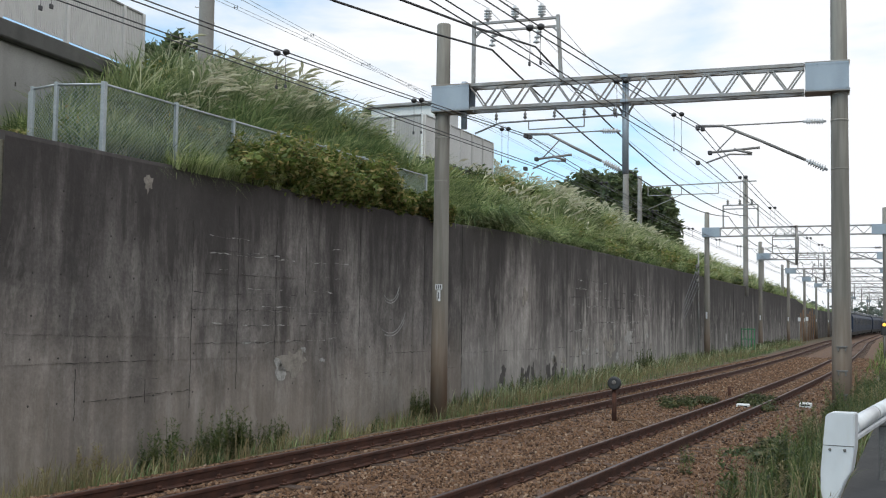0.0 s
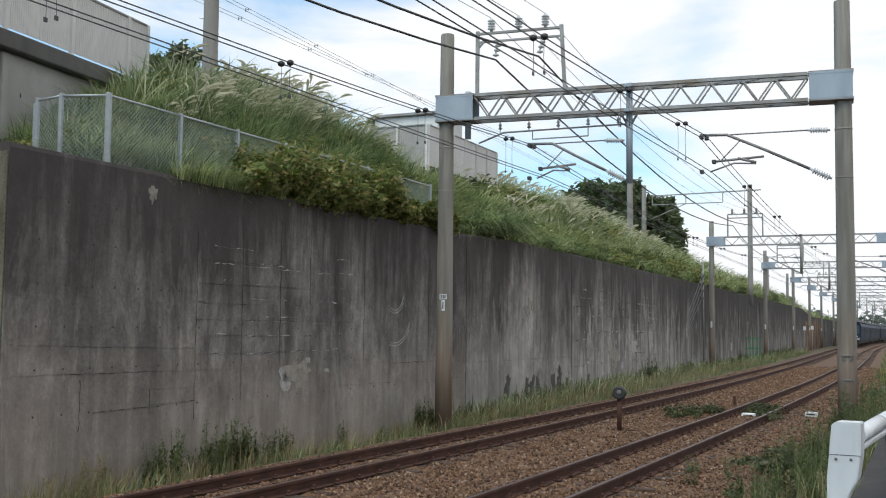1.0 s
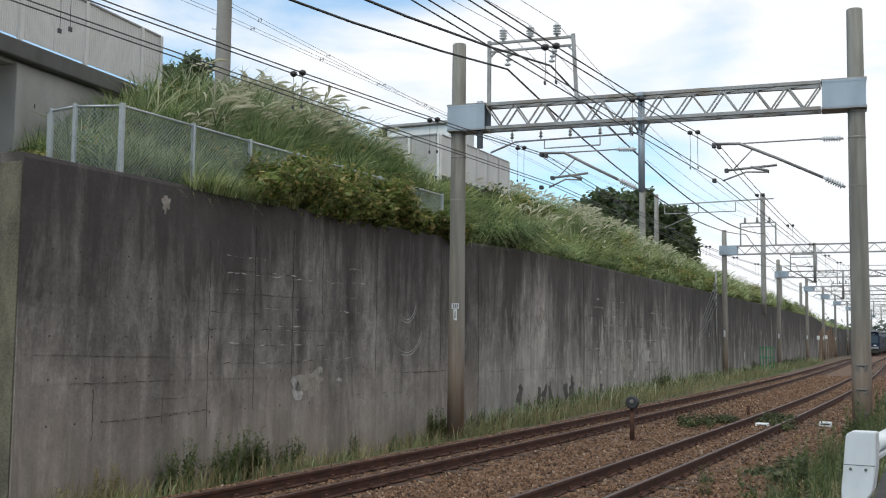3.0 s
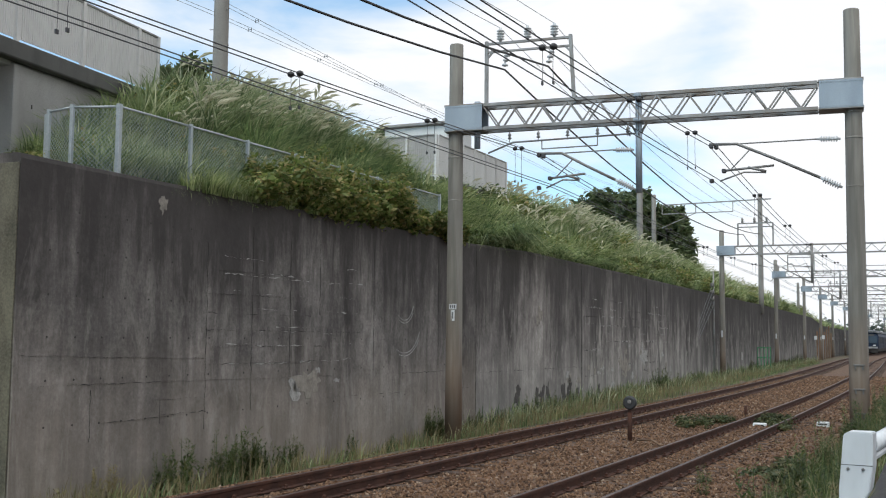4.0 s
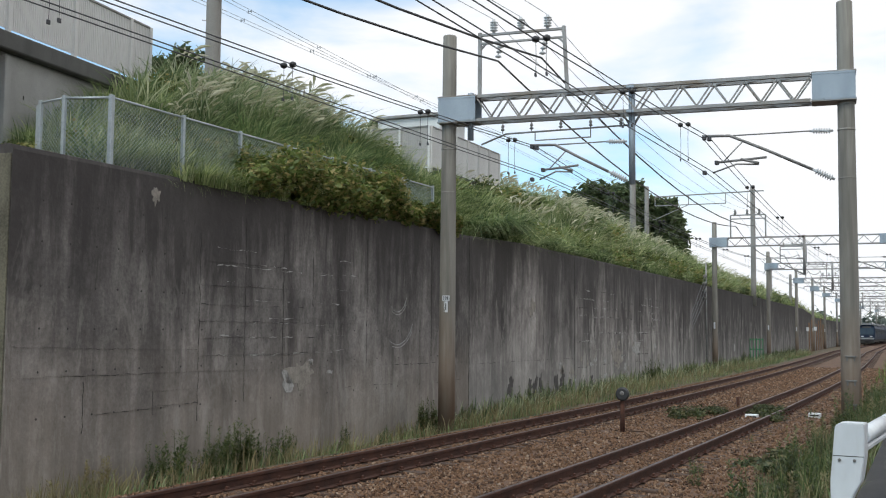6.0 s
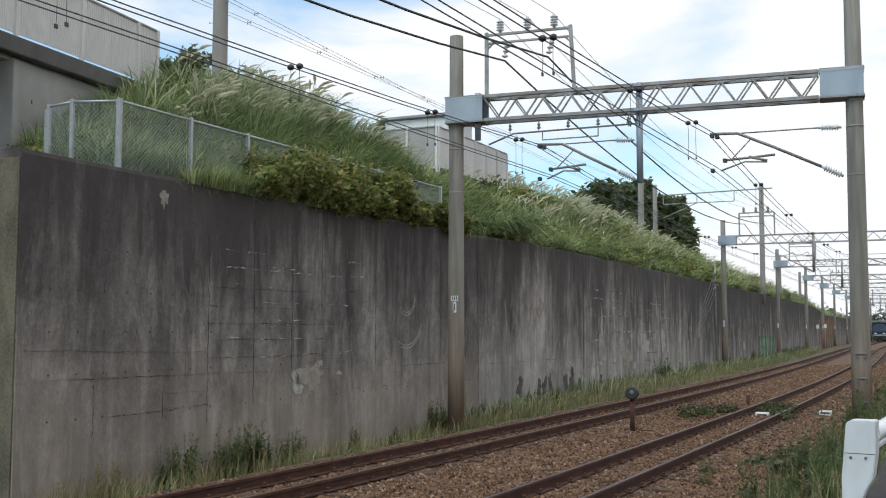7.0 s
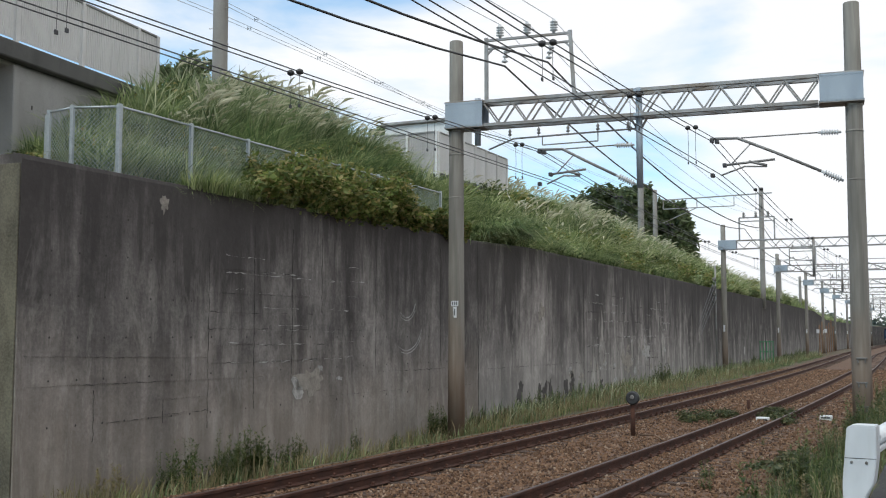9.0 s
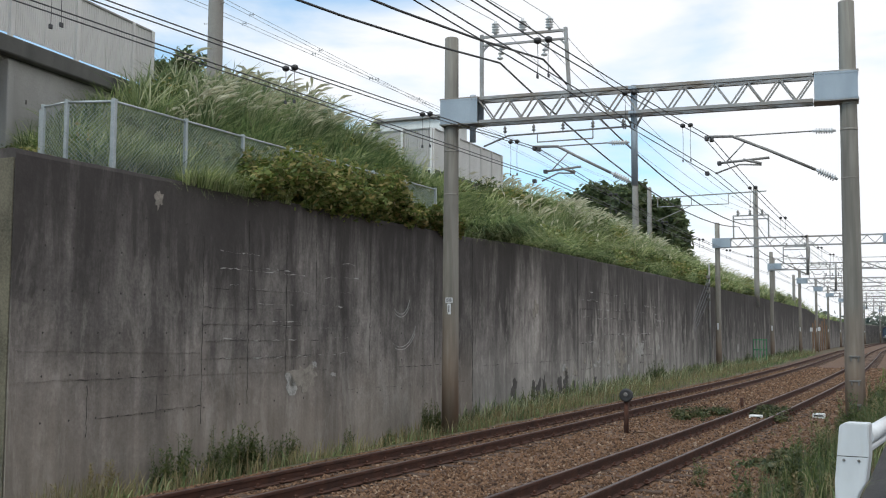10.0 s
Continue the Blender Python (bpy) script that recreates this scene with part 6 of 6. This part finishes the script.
for x, y, q in ((-2.9, 19.6, 0.62), (-2.5, 19.9, 0.6), (-2.3, 19.0, 0.62), (-2.1, 20.4, 0.55), (-2.7, 21.3, 0.5), (-1.9, 18.4, 0.5)):
    shrub(x, y, ground_h(x, y) + 0.12, 0.9 * q, 1.0 * q, 0.5 * q, int(y * 37), M_CREEPER, "dark leafy creeper sprawling over the verge", 0.06, 620, "creeper", "creepers on the verge")
for x, y, q in ((-6.2, 28.9, 0.6), (-5.9, 29.7, 0.62), (-5.6, 30.4, 0.5), (-3.75, 28.7, 0.5), (-4.1, 31.0, 0.6), (-4.4, 30.5, 0.5), (-4.5, 32.4, 0.5)):
    shrub(x, y, -0.13, 0.9 * q, 1.2 * q, 0.5 * q, int(y * 31), M_CREEPER, "low green creeper on the ballast", 0.05, 420, "creeper", "creepers on the ballast")
for x, y, s in ((-3.5, 17.6, 0.5), (-3.3, 16.4, 0.45), (-5.4, 27.6, 0.4), (-5.6, 28.4, 0.4), (-5.1, 28.8, 0.35), (-4.1, 29.2, 0.5), (-3.8, 30.4, 0.55), (-3.9, 28.2, 0.3), (-3.4, 25.0, 0.4), (-3.5, 23.0, 0.4)):
    weed(x, y, WEEDS, s, "small green weed growing in the ballast", "weeds in the ballast")


# ---- trees ----
def tree(x, y, z, h, crown_r, crown_h, seed, label, leaf=0.30, n=5200, lobes=26):
    r = random.Random(seed)
    t = thing("tree", label, "tree", Matrix.Translation((x, y, z)), "trees")
    bm = bmesh.new()
    tube(bm, [(0, 0, -0.5), (0.1, 0, h * 0.35), (-0.1, 0.1, h * 0.7)], 0.35, 10, 0.12)
    for k in range(8):
        a = k * 0.785 + r.uniform(-0.3, 0.3)
        z0 = h * r.uniform(0.3, 0.55)
        tube(bm, [(0, 0, z0), (math.cos(a) * crown_r * 0.4, math.sin(a) * crown_r * 0.4, z0 + h * 0.15), (math.cos(a) * crown_r * 0.75, math.sin(a) * crown_r * 0.75, z0 + h * 0.25)], 0.14, 6, 0.03)
    part("trunk", bm, M_BARK, t)
    clouds = []
    for k in range(lobes):
        a, q, zz = r.uniform(0, 6.28), math.sqrt(r.random()) * 0.72, r.uniform(-0.75, 0.75)
        q *= math.sqrt(max(0.1, 1 - zz * zz * 0.8))
        clouds.append(leaf_cloud(n // lobes, (math.cos(a) * q * crown_r, math.sin(a) * q * crown_r, h * 0.62 + zz * crown_h), (crown_r * 0.36, crown_r * 0.36, crown_h * 0.38), leaf, seed * 50 + k, 0.5))
    o = new("crown", leaf_mesh("crown", clouds, M_DARKLEAF))
    o.parent = t
    return t


tree(-29.9, 105.5, 5.6, 11.6, 5.4, 4.9, 1, "broad dark evergreen tree on the hilltop", 0.34, 24000, 70)
tree(-25.4, 108.5, 5.2, 10.2, 3.9, 4.4, 2, "dark evergreen tree beside a larger one", 0.34, 14000, 45)
tree(-21.9, 27.2, 6.6, 5.2, 1.35, 1.35, 3, "small leafy tree behind the ribbed screen", 0.11, 3800)
tree(-25.2, 47.5, 8.0, 5.8, 1.3, 1.1, 4, "dark bush top rising behind the cabin", 0.14, 1800)
tree(-20.2, 52.5, 6.4, 3.6, 1.2, 1.0, 5, "dark bush above the grass past the screen", 0.12, 1800)
tree(-19.4, 56.5, 6.4, 3.3, 1.1, 0.9, 6, "dark bush above the grass past the screen", 0.12, 1600)


# ---- train ----
def train_car(tail):
    """A suburban car about its own middle at rail height; y is along it, the tail end looks to -y."""
    c = thing("train_car", "navy blue commuter train car" if not tail else "rear car of a navy blue commuter train", "train car", group="train")
    L, W = 19.5, 1.45
    bm = bmesh.new()
    prof = [(-W, 0.95), (-W - 0.02, 1.6), (-W, 3.0), (-W + 0.18, 3.45), (-0.7, 3.68), (0.7, 3.68), (W - 0.18, 3.45), (W, 3.0), (W + 0.02, 1.6), (W, 0.95)]
    ends = [(-L / 2, 0.96), (-L / 2 + 0.25, 1.0), (L / 2, 1.0)] if tail else [(-L / 2, 1.0), (L / 2, 1.0)]
    rings = []
    for y, s in ends:
        ring = []
        for x, z in prof:
            yy = y + (0.55 * max(0, z - 1.8) / 1.9 if tail and y < -L / 2 + 0.1 else 0)
            ring.append(bm.verts.new((x * s, yy, z)))
        rings.append(ring)
    for u, v in zip(rings, rings[1:]):
        for k in range(len(prof)):
            bm.faces.new((u[k], u[(k + 1) % len(prof)], v[(k + 1) % len(prof)], v[k]))
    bm.faces.new(rings[0])
    bm.faces.new(rings[-1][::-1])
    bmesh.ops.recalc_face_normals(bm, faces=bm.faces)
    part("body", bm, M_NAVY, c, "glossy navy blue body")
    bm = bmesh.new()
    box(bm, (-1.1, -L / 2 + 0.9, 3.62), (1.1, L / 2 - 0.4, 3.78), 0.05)
    part("roof", bm, M_TRAINROOF, c)
    for y in (-4.5, 4.0):
        bm = bmesh.new()
        box(bm, (-0.9, y - 1.6, 3.78), (0.9, y + 1.6, 4.08), 0.10)
        part("air_conditioner", bm, M_TRAINROOF, c, "grey roof unit")
    for s in (-1, 1):
        for k in range(4):
            y = -7.2 + 4.8 * k
            bm = bmesh.new()
            box(bm, (s * W - 0.02, y - 0.62, 1.15), (s * (W + 0.03), y + 0.62, 3.0), 0.01)
            part("door", bm, M_NAVY, c)
            bm = bmesh.new()
            box(bm, (s * (W + 0.032) - 0.004, y - 0.5, 1.9), (s * (W + 0.034) + 0.004, y + 0.5, 2.8), 0.0)
            part("door_window", bm, M_SIDEGLASS, c)
            if k < 3:
                bm = bmesh.new()
                box(bm, (s * (W + 0.006), y + 1.0, 1.95), (s * (W + 0.024), y + 3.8, 2.8), 0.005)
                part("window", bm, M_SIDEGLASS, c, "dark side window")
    bm = bmesh.new()
    box(bm, (-1.25, -L / 2 + 0.5, 0.45), (1.25, L / 2 - 0.4, 0.95), 0.05)
    part("underframe", bm, M_UNDER, c)
    for y in (-6.9, 6.9):
        bm = bmesh.new()
        box(bm, (-1.1, y - 1.5, 0.2), (1.1, y + 1.5, 0.62), 0.06)
        for dy in (-1.05, 1.05):
            for x in (-0.56, 0.56):
                lathe(bm, [(0.42, -0.06), (0.43, 0.06)], 18, Matrix.Translation((x, y + dy, 0.43)) @ Matrix.Rotation(radians(90), 4, "Y"))
        part("bogie", bm, M_UNDER, c)
    if tail:
        y0 = -L / 2

        def face(x0, x1, z0, z1, mat, nm, lab="", proud=0.03):
            b = bmesh.new()
            sh = lambda z: 0.55 * max(0, z - 1.8) / 1.9
            vs = [b.verts.new((x, y0 + sh(z) - q, z)) for q in (proud, -0.02) for x, z in ((x0, z0), (x1, z0), (x1, z1), (x0, z1))]
            for f in ((0, 1, 2, 3), (7, 6, 5, 4), (0, 4, 5, 1), (1, 5, 6, 2), (2, 6, 7, 3), (3, 7, 4, 0)):
                b.faces.new([vs[i] for i in f])
            bmesh.ops.recalc_face_normals(b, faces=b.faces)
            part(nm, b, mat, c, lab)

        face(-1.18, -0.08, 1.85, 3.05, M_GLASS, "windscreen", "dark reflective windscreen")
        face(0.0, 1.18, 1.85, 3.05, M_GLASS, "windscreen", "dark reflective windscreen")
        face(-0.75, 0.75, 3.12, 3.4, M_BLACK, "destination_display")
        face(-1.3, 1.3, 1.0, 1.3, M_STEEL, "bumper_band", "silver lower band", 0.05)
        for s in (-1, 1):
            face(s * 0.75 - 0.22, s * 0.75 + 0.22, 1.42, 1.62, M_WHITE, "headlight", "", 0.05)
        bm = bmesh.new()
        box(bm, (-0.25, y0 - 0.5, 0.72), (0.25, y0 + 0.3, 1.02), 0.05)
        part("coupler", bm, M_UNDER, c)
        bm = bmesh.new()
        box(bm, (-1.3, y0 + 0.05, 0.25), (1.3, y0 + 0.2, 0.9), 0.06)
        part("skirt", bm, M_UNDER, c)
    else:
        for y in (-L / 2 - 0.2, L / 2 + 0.05):
            bm = bmesh.new()
            box(bm, (-0.6, y, 1.0), (0.6, y + 0.3, 3.1), 0.04)
            part("gangway", bm, M_BLACK, c)
    return c


cars = [train_car(True)]
plain = train_car(False)
cars.append(plain)
for k in range(5):
    cars.append(copy_thing(plain, Matrix.Translation((0, 0, 0))))

# ---- far skyline ----
M_FAR = rough_mat("hazy_building", (0.30, 0.32, 0.34), (0.42, 0.44, 0.46), 0.1, bumps=0)
bmr = random.Random(3)
for k in range(9):
    y = 420 + 25 * (k % 4)
    x = -70 + 20 * k
    w, d, h = bmr.uniform(9, 15), 12, bmr.uniform(6, 12)
    b = thing("building", "pale hazy low building far along the line", "building", Matrix.Translation((x, y, -0.45)), "far buildings")
    bm = bmesh.new()
    box(bm, (-w / 2, 0, 0), (w / 2, d, h), 0.1)
    part("wall", bm, M_FAR, b)
    bm = bmesh.new()
    box(bm, (-w / 2 - 0.3, -0.3, h), (w / 2 + 0.3, d + 0.3, h + 0.5), 0.1)
    part("roof", bm, M_FAR, b)
    for i in range(int(h / 3)):
        for j in range(4):
            bm = bmesh.new()
            xx = -w / 2 + w * (j + 0.5) / 4
            box(bm, (xx - 0.8, -0.12, 1.0 + 3 * i), (xx + 0.8, -0.02, 2.4 + 3 * i))
            part("window", bm, M_GLASS, b)

M_HAZELEAF = leaf_mat("hazy_woods", (0.10, 0.13, 0.11), (0.17, 0.20, 0.17), (0.22, 0.24, 0.20))
woods = []
for k in range(60):
    a = k / 59
    woods.append(leaf_cloud(150, (-95 + 200 * a, 395 + 30 * math.sin(k * 1.7) + 60 * a, 5.0 + 1.5 * math.sin(k * 2.3)), (6.0, 4.0, 6.5 + 1.5 * math.sin(k * 1.1)), 1.1, 900 + k, 0.4))
tagged(new("far_woods", leaf_mesh("far_woods", woods, M_HAZELEAF)), "hazy grey-green trees far along the line", "woods", kind="stuff")


# ---- what moves ----
def tail_y(t):
    return float(np.interp(t, [0, 2.5, 5.0, 5.5, 7.0, 7.5, 8.0, 9.5, 10.0], [162, 180, 202, 207.5, 227, 234, 242, 268, 277]))


def gust(t, y):
    """Strength of the wind, 0 to 1, drifting along the slope."""
    s = t - (y - 20) / 14.0
    return 0.5 + 0.28 * math.sin(2 * math.pi * s / 2.3 + 0.6) + 0.22 * math.sin(2 * math.pi * s / 1.1 + 2.0)


def motions():
    """The train leaves round the curve; the tall grass bends in gusts."""
    times = [0.5 * i for i in range(21)]
    for k, car in enumerate(cars):
        rows = []
        for t in times:
            p, h = line_at(tail_y(t) + 9.75 + 20.0 * k, -1.87)
            rows.append((t, Matrix.Translation(p) @ Matrix.Rotation(-h, 4, "Z")))
        walk(car, rows)
    r = random.Random(17)
    for t_ob, x, y, z, amp in swaying:
        ph, steady = r.uniform(-0.25, 0.25), r.uniform(2, 9)
        rows = []
        for t in times:
            g = gust(t + ph, y)
            env = float(np.interp(t, [0, 0.5, 1.5, 2.2, 2.7, 4, 5, 6, 7, 8.5, 10], [0.9, 0.6, 0.5, 1.0, 0.9, 0.5, 0.7, 0.45, 0.2, 0.25, 0.3]))
            lean = amp * (steady * env - 4 + 24 * g * env)
            side = amp * 3.0 * math.sin(5.1 * t + ph * 20)
            # bends towards +x and a little +y
            rows.append((t, Matrix.Translation((x, y, z)) @ Matrix.Rotation(radians(-22 + side), 4, "Z").inverted() @ Matrix.Rotation(radians(lean), 4, "Y") @ Matrix.Rotation(radians(-22 + side), 4, "Z")))
        walk(t_ob, rows)


motions()
